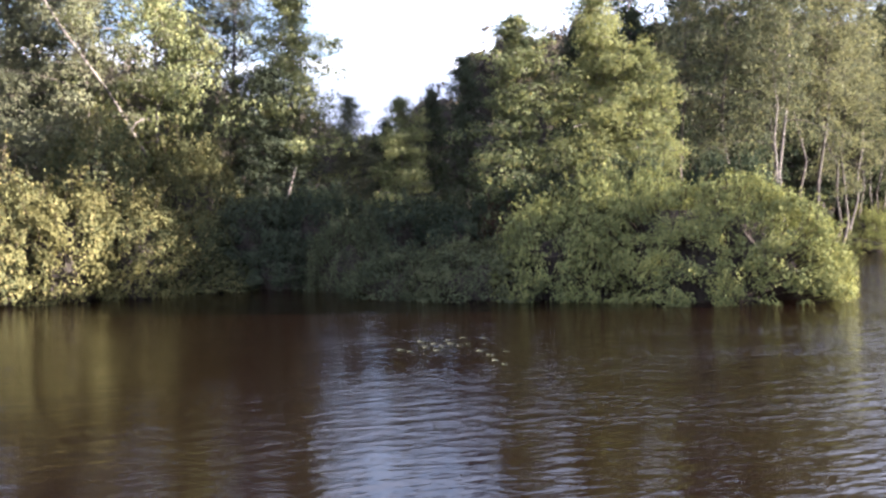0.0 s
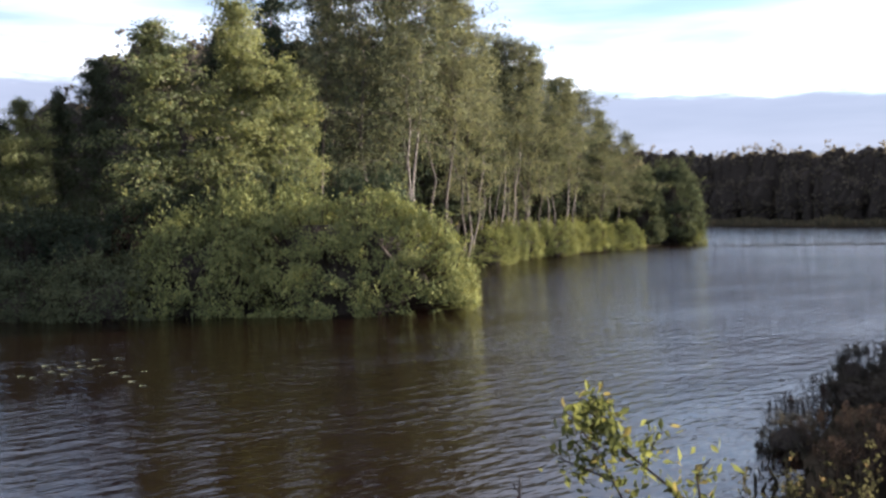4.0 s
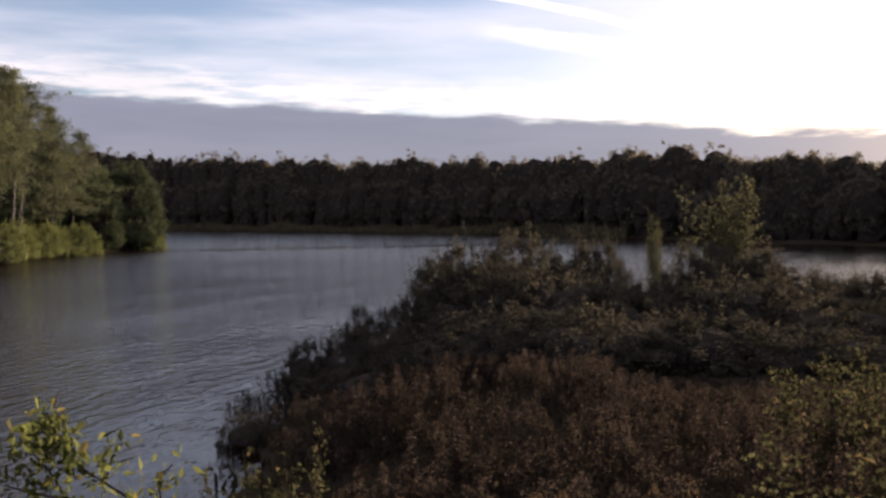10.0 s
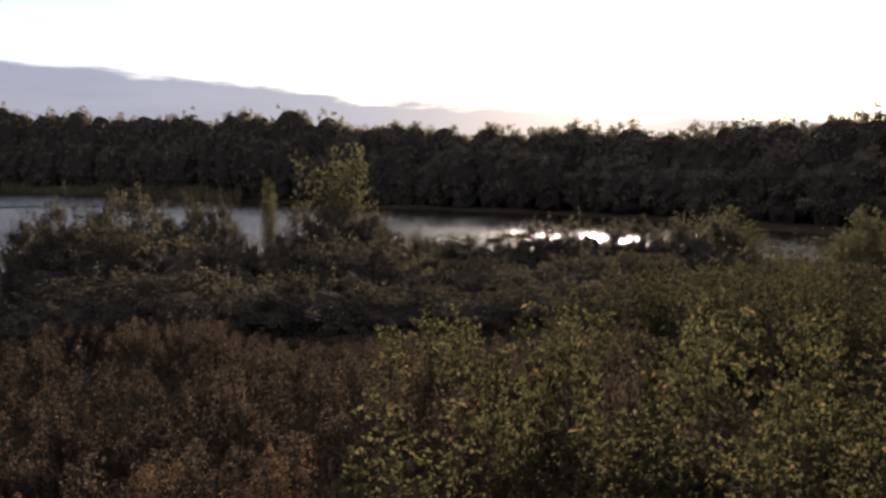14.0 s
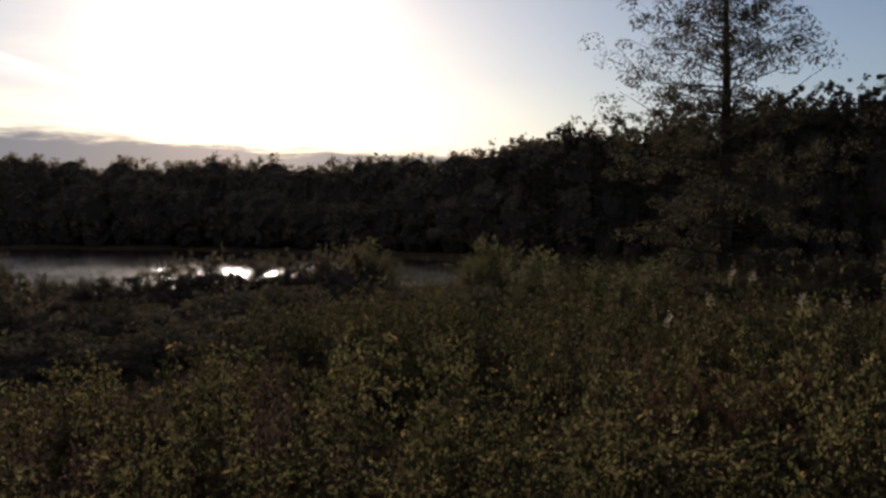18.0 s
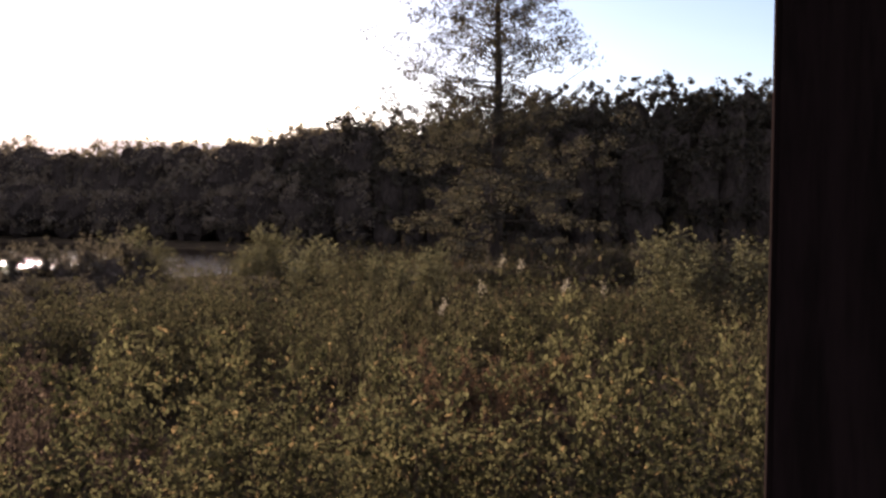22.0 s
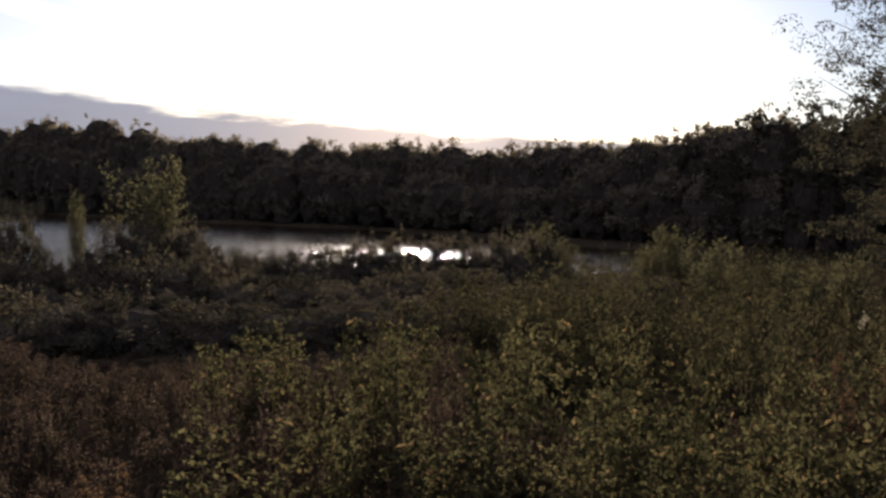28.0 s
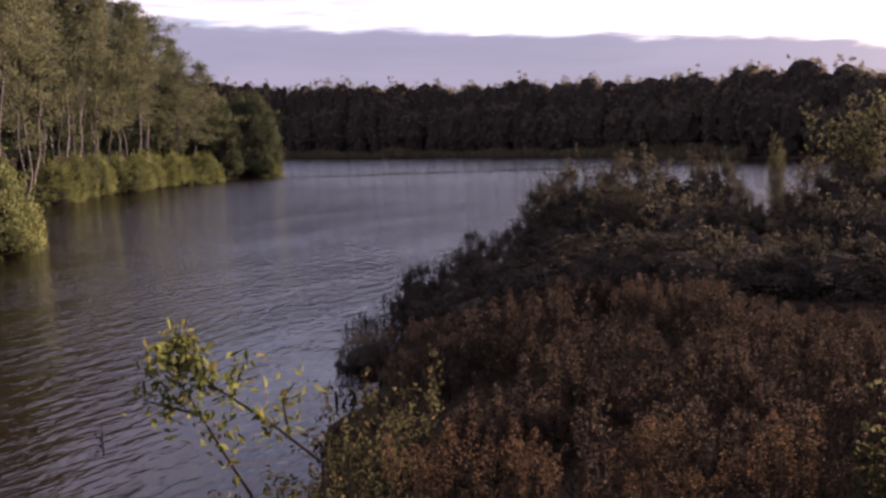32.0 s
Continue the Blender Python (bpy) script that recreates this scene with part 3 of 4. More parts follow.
# kind, heading, distance, height of the top over the horizon in degrees, width scale
LEFT_BANK = [
    ("aspen", -13, 45, 22, 1.05), ("aspen", -8.5, 43, 21, 1.0), ("birch_full", -5, 44, 20, 1.3), ("dark", -11, 49, 21, 1.2), ("dark", -3, 50, 20, 1.2), ("aspen", 0, 47, 19, 0.95),
    ("birch_full", 2.6, 45, 14.5, 1.15), ("dark", 1.6, 43, 8.8, 1.0), ("aspen", 6.9, 48, 7.2, 0.6), ("birch_full", 10.5, 44, 6.8, 0.8), ("dark", 8.6, 50, 5.4, 0.8),
    ("dark", 14.0, 46, 9.3, 0.7), ("dark", 12.4, 48, 7.4, 0.6), ("birch_full", 17.4, 37.5, 11.6, 1.12), ("birch_full", 22.6, 39.5, 12.9, 1.15), ("birch_full", 25.6, 39.5, 9.3, 0.95),
    ("dark", 20.3, 45, 11, 0.9), ("dark", 24, 50, 17.5, 1.0), ("dark", 28, 56, 18, 1.1), ("birch_tall", 27.5, 48, 17, 1.1), ("birch_tall", 30, 46, 18, 1.1), ("birch_tall", 32, 50, 18, 1.1),
    ("birch_tall", 33.4, 47, 17, 1.05), ("birch_tall", 34.8, 51, 15, 1.1), ("birch_tall", 36, 54, 13.4, 1.05), ("birch_tall", 36.9, 60, 12.0, 1.0), ("birch_tall", 38, 63, 11.4, 1.0),
    ("birch_tall", 39, 64, 11.2, 1.05), ("birch_tall", 39.9, 66, 11.0, 1.05), ("birch_tall", 41, 68, 10.2, 1.0), ("birch_tall", 42, 72, 8.7, 1.05), ("birch_tall", 43.1, 76, 7.9, 1.15),
    ("birch_tall", 44.3, 81, 6.7, 1.2), ("birch_tall", 45.4, 87, 5.2, 1.15),
    ("birch_pole", 33.0, 44.5, 11.4, 1.0), ("birch_pole", 34.2, 49, 12.3, 1.0), ("birch_pole", 35.4, 52, 11.6, 1.0), ("birch_pole", 36.4, 57, 9.8, 1.0), ("birch_pole", 37.3, 61, 10.8, 1.0),
    ("birch_pole", 37.9, 62, 9.8, 1.0), ("birch_pole", 38.6, 63, 9.6, 1.0), ("birch_pole", 39.5, 63.5, 11.2, 1.1), ("birch_pole", 39.75, 64, 9.4, 1.0), ("birch_pole", 40.4, 66, 8.8, 1.0),
    ("birch_pole", 41.4, 69, 8.8, 1.0), ("birch_pole", 42.5, 73, 7.6, 1.0), ("birch_pole", 38.2, 62.5, 10.2, 0.9), ("birch_pole", 41.0, 67, 8.2, 0.9),
    ("dark", 31, 58, 16, 1.2), ("dark", 35, 64, 14, 1.2), ("dark", 38.5, 74, 10.6, 1.2), ("dark", 41.5, 82, 8.4, 1.2), ("dark", 44, 92, 5.8, 1.2),
    ("round", 48.5, 101, 3.8, 1.0), ("round", 46.6, 97, 3.2, 0.8),
]
TALL = {"birch_full": 11.0, "birch_tall": 15.0, "birch_pole": 13.0, "dark": 13.0, "aspen": 19.0, "round": 9.4}
SPECIES = {
    "birch_full": "young birch with yellow-green leaves on the bank", "birch_tall": "tall slender birch with pale bare trunk",
    "birch_pole": "slender pale-stemmed birch with thin crown", "dark": "dark green broadleaf tree in the thicket", "aspen": "tall leafy tree with greyish green crown",
    "round": "rounded willow tree at the water's edge",
}
for q, (kind, az, d, el, ws) in enumerate(LEFT_BANK):
    d += 3.5 if kind in ("birch_tall", "birch_pole") and az > 36.3 else 0.0
    place(kind, az, d, (EYE + d * math.tan(radians(el)) - 0.4) / TALL[kind], ws, rnd.uniform(0, 360), None, SPECIES[kind], "tree", "trees on the left bank", q)

# bushes: kind, heading, distance, height, width
BUSHES = [
    ("osier", -14.5, 38.2, 1.35, 1.1), ("osier", -10.5, 38.2, 1.25, 1.05), ("osier", -6.5, 38.6, 1.15, 1.0), ("osier", -3.6, 39.6, 0.9, 0.9), ("osier", -1.8, 39.2, 0.42, 0.75),
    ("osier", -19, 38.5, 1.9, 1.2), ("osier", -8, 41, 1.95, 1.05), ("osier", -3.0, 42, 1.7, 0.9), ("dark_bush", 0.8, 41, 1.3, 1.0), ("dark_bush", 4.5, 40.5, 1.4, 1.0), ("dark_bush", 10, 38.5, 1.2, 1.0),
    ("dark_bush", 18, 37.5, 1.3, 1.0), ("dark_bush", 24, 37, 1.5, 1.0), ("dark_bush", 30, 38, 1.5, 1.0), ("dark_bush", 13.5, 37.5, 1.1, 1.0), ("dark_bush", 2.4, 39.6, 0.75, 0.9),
    ("bracken", 16.0, 36.4, 1.35, 0.9), ("bracken", 17.6, 36.4, 1.2, 1.0), ("bracken", 28.4, 37.0, 1.6, 0.9),
    ("bank_bush", 49.6, 100.5, 0.9, 1.0),
]
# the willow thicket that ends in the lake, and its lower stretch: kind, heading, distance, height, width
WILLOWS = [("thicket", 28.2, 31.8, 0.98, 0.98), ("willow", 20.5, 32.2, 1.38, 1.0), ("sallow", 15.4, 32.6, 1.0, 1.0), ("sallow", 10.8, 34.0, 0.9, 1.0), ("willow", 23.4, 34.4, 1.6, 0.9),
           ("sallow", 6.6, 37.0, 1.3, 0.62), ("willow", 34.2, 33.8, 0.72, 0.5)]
for k in range(17):
    BUSHES.append(("bank_bush", 37.0 + k * 0.57 + rnd.uniform(-0.2, 0.2), 60.6 + k * 1.6 + rnd.uniform(-0.4, 0.8), rnd.uniform(0.5, 1.0), rnd.uniform(0.7, 1.25)))
BUSH_LABEL = {"sallow": "dull green willow bush low over the water, shade in its colour", "bracken": "red-brown dead bracken under the birches", "osier": "yellow-green leafy bush overhanging the dark water", "willow": "dense light green willow bush at the water",
              "dark_bush": "bush in the thicket, its shade put into dark leaf colour", "bank_bush": "low bright green bush along the far bank"}
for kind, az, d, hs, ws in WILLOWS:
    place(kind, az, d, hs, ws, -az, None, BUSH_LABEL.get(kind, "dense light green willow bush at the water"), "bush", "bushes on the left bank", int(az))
for q, (kind, az, d, hs, ws) in enumerate(BUSHES):
    place(kind, az, d, hs, ws, rnd.uniform(0, 360), None, BUSH_LABEL[kind], "bush", "bushes on the left bank", q)

# bare birch stems that lean out of the thicket: heading, distance, height
for run in ([(-2.5, 43.6, 0.3), (-4.6, 43.0, 4.7), (-7.3, 41.8, 8.4), (-9.7, 40.2, 10.7), (-11.2, 40.4, 12.6)], [(1.4, 42.4, 0.3), (2.2, 42.0, 2.4), (2.9, 41.8, 4.0), (3.4, 41.7, 5.2)]):
    stem = new("leaning_birch", quads("leaning_birch", *tube([at_heading(*q) for q in run], np.linspace(0.085, 0.03, len(run)), 7), M_BARK_PALE, True))
    tagged(stem, "bare pale birch stem leaning out of the thicket", "tree", "leaning birch stems")

# the alder that stands alone before the wood


def umbrella(f):
    return 0.95 if f < 0.45 else 0.95 * math.sqrt(max(0.05, 1 - ((f - 0.45) / 0.58) ** 2))


KINDS["alder"] = [make_tree("alder_tree", 91, 19.0, 1.2, 5.8, umbrella, 96, 400, 0.155, M_ALDER, M_BARK_AND_SHADE, 0.34, -0.12, 0.3, (-6, 36), 0.62, vary=(0.6, 1.0), skirt=1.7, limb=0.2)]
place("alder", 130.8, 45, 1.0, 1.0, 40, None, "lone alder with sparse dark crown before the wood", "tree")

# ---------------------------------------------------------------- woods in the distance


def far_crown(rng, foot, height, wide, leaf, clumps, per, solid):
    """One tree of a far wood: a dark solid body for its inner shade, and leafy clumps of uneven size all over its domed
    top.
    """
    body, bits = [], []
    crown = foot + np.array([rng.normal(0, 0.06) * wide, rng.normal(0, 0.06) * wide, 0.56 * height])
    size = np.array([0.50 * wide, 0.50 * wide, 0.43 * height]) * rng.uniform(0.9, 1.1, 3)
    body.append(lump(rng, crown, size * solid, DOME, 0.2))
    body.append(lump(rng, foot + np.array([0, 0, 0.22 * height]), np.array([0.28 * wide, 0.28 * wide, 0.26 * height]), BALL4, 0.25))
    zz = rng.uniform(-0.95, 1.0, clumps)
    a = np.arange(clumps) * 2.39996 + rng.normal(0, 0.3, clumps)
    d = np.column_stack([np.cos(a) * np.sqrt(1 - zz * zz), np.sin(a) * np.sqrt(1 - zz * zz), np.sign(zz) * np.abs(zz) ** 0.6])
    k = rng.uniform(0, 6.3, 3)
    grow = 1 + 0.09 * (np.sin(d[:, 0] * 5 + k[0]) + np.sin(d[:, 1] * 5 + k[1]) + np.sin(d[:, 2] * 6 + k[2]))
    p = crown + d * size * (rng.uniform(0.78, 0.95, clumps) * grow)[:, None]
    p[:, 2] = np.maximum(p[:, 2], foot[2] + 0.06 * height)
    reach = np.repeat(0.10 * wide * rng.uniform(0.6, 1.3, clumps), per)[:, None]
    dd, n_all = np.repeat(d, per, 0), clumps * per
    at = np.repeat(p, per, 0) + unit(rng.normal(size=(n_all, 3)) + dd * 0.4) * reach * rng.uniform(0.2, 1.0, (n_all, 1))
    return body, leaves(rng, at, leaf, 0.0, 0.8, out=rng.normal(size=(n_all, 3)) + dd * 0.7 + [0, 0, 0.3])


def wood(name, seed, az0, az1, depth, wide, rows, top, label, leaf, count, lead=3.0, lift=0.0, mat=M_FAR, per=15, solid=0.80):
    """Trees side by side in rows, the tallest behind."""
    rng = np.random.default_rng(seed)
    bits, bodies = [], []
    for k in range(rows):
        a, back = az0 + rng.uniform(0, 1), k == rows - 1
        while a < az1:
            d = float(np.interp(a, [s[0] for s in depth], [s[1] for s in depth])) + lead + k * wide * 0.9 + rng.uniform(-0.8, 0.8)
            el = float(np.interp(a, [s[0] for s in top], [s[1] for s in top])) + lift
            w = wide * rng.uniform(0.65, 1.35)
            p = at_heading(a, d)
            g = ground_at(p.x, p.y) - 0.2
            h = (EYE + d * math.tan(radians(el)) - g) * (rng.uniform(0.95, 1.04) if back else rng.uniform(0.5, 0.8) if k == 0 else rng.uniform(0.74, 0.96))
            body, skin = far_crown(rng, np.array([p.x, p.y, g]), h, w, leaf, count, per, solid)
            bodies += body
            bits.append(skin)
            a += math.degrees(w * (0.37 if back else 0.6) / d)
    # the bodies take the dark colour as shade between the leaves
    ob = new(name, two_tone(name, (bits, mat), (bodies, M_BARK_AND_SHADE)))
    return tagged(ob, label, "woods", kind="stuff")


FAR_SHORE = [(46, 290), (51, 272), (60, 243), (69, 213), (78, 170), (88, 134), (98, 120), (108, 98), (115, 86), (121, 78), (128, 78), (155, 80)]
TREE_TOPS = [(46, 4.3), (51, 3.9), (60, 3.9), (66, 3.97), (69, 3.8), (78, 4.1), (81.8, 4.5), (86, 4.1), (93, 3.7), (98.3, 3.95), (103.5, 4.0),
             (108, 4.05), (115, 4.75), (120, 5.8), (122, 6.3), (126, 6.7), (131, 7.3), (135.4, 8.1), (141.9, 8.5), (146, 8.5), (155, 8.7)]
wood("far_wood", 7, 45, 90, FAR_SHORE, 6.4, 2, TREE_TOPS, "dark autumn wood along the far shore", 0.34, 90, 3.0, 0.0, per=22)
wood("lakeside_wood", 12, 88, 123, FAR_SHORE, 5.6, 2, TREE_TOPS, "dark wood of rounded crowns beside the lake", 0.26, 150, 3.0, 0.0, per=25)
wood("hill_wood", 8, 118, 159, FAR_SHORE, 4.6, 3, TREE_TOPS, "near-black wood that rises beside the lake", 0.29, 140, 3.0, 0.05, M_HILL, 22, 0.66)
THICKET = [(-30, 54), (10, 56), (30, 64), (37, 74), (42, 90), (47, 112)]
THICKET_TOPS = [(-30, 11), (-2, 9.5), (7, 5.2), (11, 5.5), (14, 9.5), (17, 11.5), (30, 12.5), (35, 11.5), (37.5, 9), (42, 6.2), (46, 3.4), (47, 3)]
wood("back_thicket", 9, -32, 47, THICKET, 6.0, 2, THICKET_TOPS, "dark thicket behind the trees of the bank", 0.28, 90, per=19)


def blades(name, seed, spots, height, width, mat, label, category, lean=0.35):
    """Many standing blades in one stuff object, at (x, y) spots."""
    rng = np.random.default_rng(seed)
    spots = np.asarray(spots)
    k = len(spots)
    z = ground_height(spots)
    z = np.maximum(z, -0.3)
    h = height * rng.uniform(0.55, 1.15, k) * np.array([0.75 + 0.7 * noise.noise(Vector((x * 0.11, y * 0.11, seed))) for x, y in spots])
    a = rng.uniform(0, 2 * np.pi, k)
    w = np.stack([np.cos(a), np.sin(a), 0 * a], 1) * (width * rng.uniform(0.6, 1.3, k))[:, None] * 0.5
    base = np.column_stack([spots, z - 0.05])
    tip = base + np.column_stack([rng.normal(0, lean, k) * h, rng.normal(0, lean, k) * h, h])
    mid = (base + tip) / 2 + np.column_stack([0 * h, 0 * h, 0.08 * h])
    v = np.stack([base, mid + w, tip, mid - w], 1).reshape(-1, 3)
    ob = new(name, quads(name, v, np.arange(4 * k).reshape(k, 4), mat))
    return tagged(ob, label, category, kind="stuff")


rng = np.random.default_rng(23)
az = rng.uniform(49.5, 79, 9000)
belt = np.interp(az, [s[0] for s in FAR_SHORE], [s[1] for s in FAR_SHORE]) - 1.5 - np.abs(rng.normal(0, 3.5, len(az)))
spots = np.column_stack([np.sin(np.radians(az)) * belt, np.cos(np.radians(az)) * belt])
blades("reed_belt", 24, spots, 2.3, 0.3, M_REED, "olive reed belt along the far shore", "reeds", 0.2)
# rough grass on the flat land beside the lake
az, d = rng.uniform(119, 160, 16000), rng.uniform(20, 76, 16000)
spots = np.column_stack([np.sin(np.radians(az)) * d, np.cos(np.radians(az)) * d])
spots = spots[shore_distance(spots) > 0.2]
blades("rough_grass", 25, spots, 0.85, 0.14, M_GRASS, "rough grass and sedge on the low bank", "grass")
az, d = rng.uniform(52, 125, 6000), rng.uniform(7, 22, 6000)
spots = np.column_stack([np.sin(np.radians(az)) * d, np.cos(np.radians(az)) * d])
spots = spots[shore_distance(spots) > -0.15]
blades("spit_sedge", 26, spots, 0.32, 0.06, M_GRASS, "dry sedge between the bushes of the spit", "grass")

az, d = rng.uniform(0, 360, 9000), 0.9 + 7.0 * rng.uniform(0, 1, 9000) ** 0.6
spots = np.column_stack([np.sin(np.radians(az)) * d, np.cos(np.radians(az)) * d])
spots = spots[shore_distance(spots) > 0.1]
blades("bank_grass", 27, spots, 0.30, 0.035, M_GRASS, "short rough grass of the near bank", "grass")

# ---------------------------------------------------------------- near plants


def make_herb(name, seed, height, spread, stalks, leaf, mat, plume_mat, plume=0.09, per_stalk=12, heads=24, head_leaf=0.03):
    """A clump of upright stalks with small leaves, each with a feathery head."""
    rng = np.random.default_rng(seed)
    wood, foliage, tops = [], [], []
    for k in range(stalks):
        a, q = rng.uniform(0, 2 * np.pi), math.sqrt(rng.uniform())
        foot = np.array([math.cos(a) * q * spread * 0.8, math.sin(a) * q * spread * 0.8, -0.08])
        tip = np.array([math.cos(a) * q * spread * 1.15, math.sin(a) * q * spread * 1.15, height * rng.uniform(0.7, 1.05) * (1 - 0.42 * q * q)])
        tip[:2] += rng.normal(0, 0.05, 2)
        path = np.array([foot, foot * 0.4 + tip * 0.6 + [0, 0, 0.03], tip])
        wood.append(tube(path, [0.006, 0.005, 0.003], 3))
        t = rng.uniform(0.25, 0.95, per_stalk)
        c = np.column_stack([np.interp(t, [0, 0.6, 1], path[:, i]) for i in range(3)]) + rng.normal(0, leaf * 0.5, (per_stalk, 3))
        foliage.append(leaves(rng, c, leaf, -0.1, 0.4))
        u = rng.uniform(0, 1, heads)
        b = rng.uniform(0, 2 * np.pi, heads)
        girth = plume * (0.25 + 0.75 * np.sin(np.pi * np.clip(u * 0.9 + 0.1, 0, 1))) * rng.uniform(0.6, 1.0, heads)
        way = np.stack([np.cos(b), np.sin(b), np.full(heads, 0.35)], 1)
        ln = height * rng.uniform(0.22, 0.36)
        g = tip + (path[1] - tip) / np.linalg.norm(path[1] - tip) * ((1 - u) * ln)[:, None] + way * girth[:, None]
        tops.append(leaves(rng, g, head_leaf, -0.35, 0.6, out=way))
    top = new(name)
    tagged(part("stalkwork", quads("stalkwork", *join(wood), M_STEM, True), top), kind="stuff")
    part("foliage", quads("foliage", *join(foliage), mat), top)
    tagged(part("flower_plume", quads("flower_plume", *join(tops), plume_mat), top, "feathery seed plumes"), kind="stuff")
    return top


KINDS["gorse"] = [make_shrub("gorse_bush", 101 + k, 2.1, 1.7, 1.6, 90, 0.26, 74, 0.088, M_GORSE, 60, 0.58, 0.9) for k in range(3)]
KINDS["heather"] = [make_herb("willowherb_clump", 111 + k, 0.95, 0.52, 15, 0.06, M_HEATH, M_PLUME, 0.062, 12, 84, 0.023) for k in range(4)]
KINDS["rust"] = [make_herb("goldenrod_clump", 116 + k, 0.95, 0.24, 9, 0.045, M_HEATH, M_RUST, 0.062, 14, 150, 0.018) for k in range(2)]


def make_sapling(name, seed, height, spread, stems, twigs, per_twig, leaf, mat, reach=0.26, slim=0.42, hang=0.45, least=0.5):
    """A few upright shoots from one foot, each with rising side twigs and hanging leaves; each stem with its twigs is a part."""
    rng = np.random.default_rng(seed)
    top, foliage, twig_bits = new(name), [], []
    for k in range(stems):
        a, q = rng.uniform(0, 2 * np.pi), math.sqrt(rng.uniform())
        h = height * rng.uniform(least, 1.05)
        foot = np.array([math.cos(a) * q * spread * 0.5, math.sin(a) * q * spread * 0.5, -0.1])
        tip = np.array([math.cos(a) * q * spread, math.sin(a) * q * spread, h]) + np.append(rng.normal(0, 0.06 * height, 2), 0)
        s = np.linspace(0, 1, 6)[:, None]
        path = foot + (tip - foot) * s + np.cumsum(rng.normal(0, 0.012 * height, (6, 3)), 0) * s
        part("stem", quads("stem", *tube(path, np.linspace(0.0042 * height, 0.0010 * height, 6), 4), M_STEM, True), top)
        for j in range(twigs):
            f = 0.22 + 0.76 * (j + rng.uniform(0, 0.8)) / twigs
            p0 = np.array([np.interp(f, s[:, 0], path[:, i]) for i in range(3)])
            b = j * 2.39996 + rng.normal(0, 0.4)
            ln = height * reach * (1.12 - f) * rng.uniform(0.6, 1.25) + 0.045 * height
            d = np.array([math.cos(b), math.sin(b), rng.uniform(0.5, 1.3)])
            p1 = p0 + unit(d) * ln
            twig_bits.append(tube([p0, p1], [0.0016 * height, 0.0006 * height], 3))
            t = np.linspace(0.15, 1.05, per_twig)[:, None]
            c = p0 + (p1 - p0) * t + rng.normal(0, leaf * 0.35, (per_twig, 3))
            side = rng.normal(size=(per_twig, 3)) * [1, 1, 0.5]
            foliage.append(leaves(rng, c, leaf, hang, slim, unit(side) * 0.6))
    tagged(part("twigwork", quads("twigwork", *join(twig_bits), M_STEM, True), top), kind="stuff")
    part("foliage", quads("foliage", *join(foliage), mat), top)
    return top


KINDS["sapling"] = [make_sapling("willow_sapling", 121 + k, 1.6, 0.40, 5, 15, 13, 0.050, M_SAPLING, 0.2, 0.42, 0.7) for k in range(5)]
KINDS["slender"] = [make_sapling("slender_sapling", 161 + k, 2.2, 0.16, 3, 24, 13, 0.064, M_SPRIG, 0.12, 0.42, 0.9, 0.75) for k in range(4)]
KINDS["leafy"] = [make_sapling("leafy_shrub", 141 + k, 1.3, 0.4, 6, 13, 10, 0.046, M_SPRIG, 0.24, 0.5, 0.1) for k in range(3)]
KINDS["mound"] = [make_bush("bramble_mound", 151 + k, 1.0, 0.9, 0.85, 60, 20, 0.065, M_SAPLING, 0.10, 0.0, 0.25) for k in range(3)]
KINDS["tall_sapling"] = [make_sapling("young_willow", 131 + k, 3.4, 0.75, 15, 22, 13, 0.085, M_YOUNG, 0.24, 0.5, 0.0) for k in range(2)]


def ground_z(az, d):
    p = at_heading(az, d)
    return ground_at(p.x, p.y)


def top_at(kind, az, d, el, width=1.0, q=0, label="", category="bush", group=""):
    """Sets a thing so that its top is seen at that height over the horizon."""
    own = {"slender": 2.2, "gorse": 1.95, "sapling": 1.5, "tall_sapling": 3.4, "leafy": 1.3, "heather": 0.95, "rust": 0.95, "willow": 4.2, "mound": 1.0}[kind]
    need = EYE + d * math.tan(radians(el)) - ground_z(az, d)
    return place(kind, az, d, max(0.25, need / own), width, q * 67.0, None, label, category, group, q)


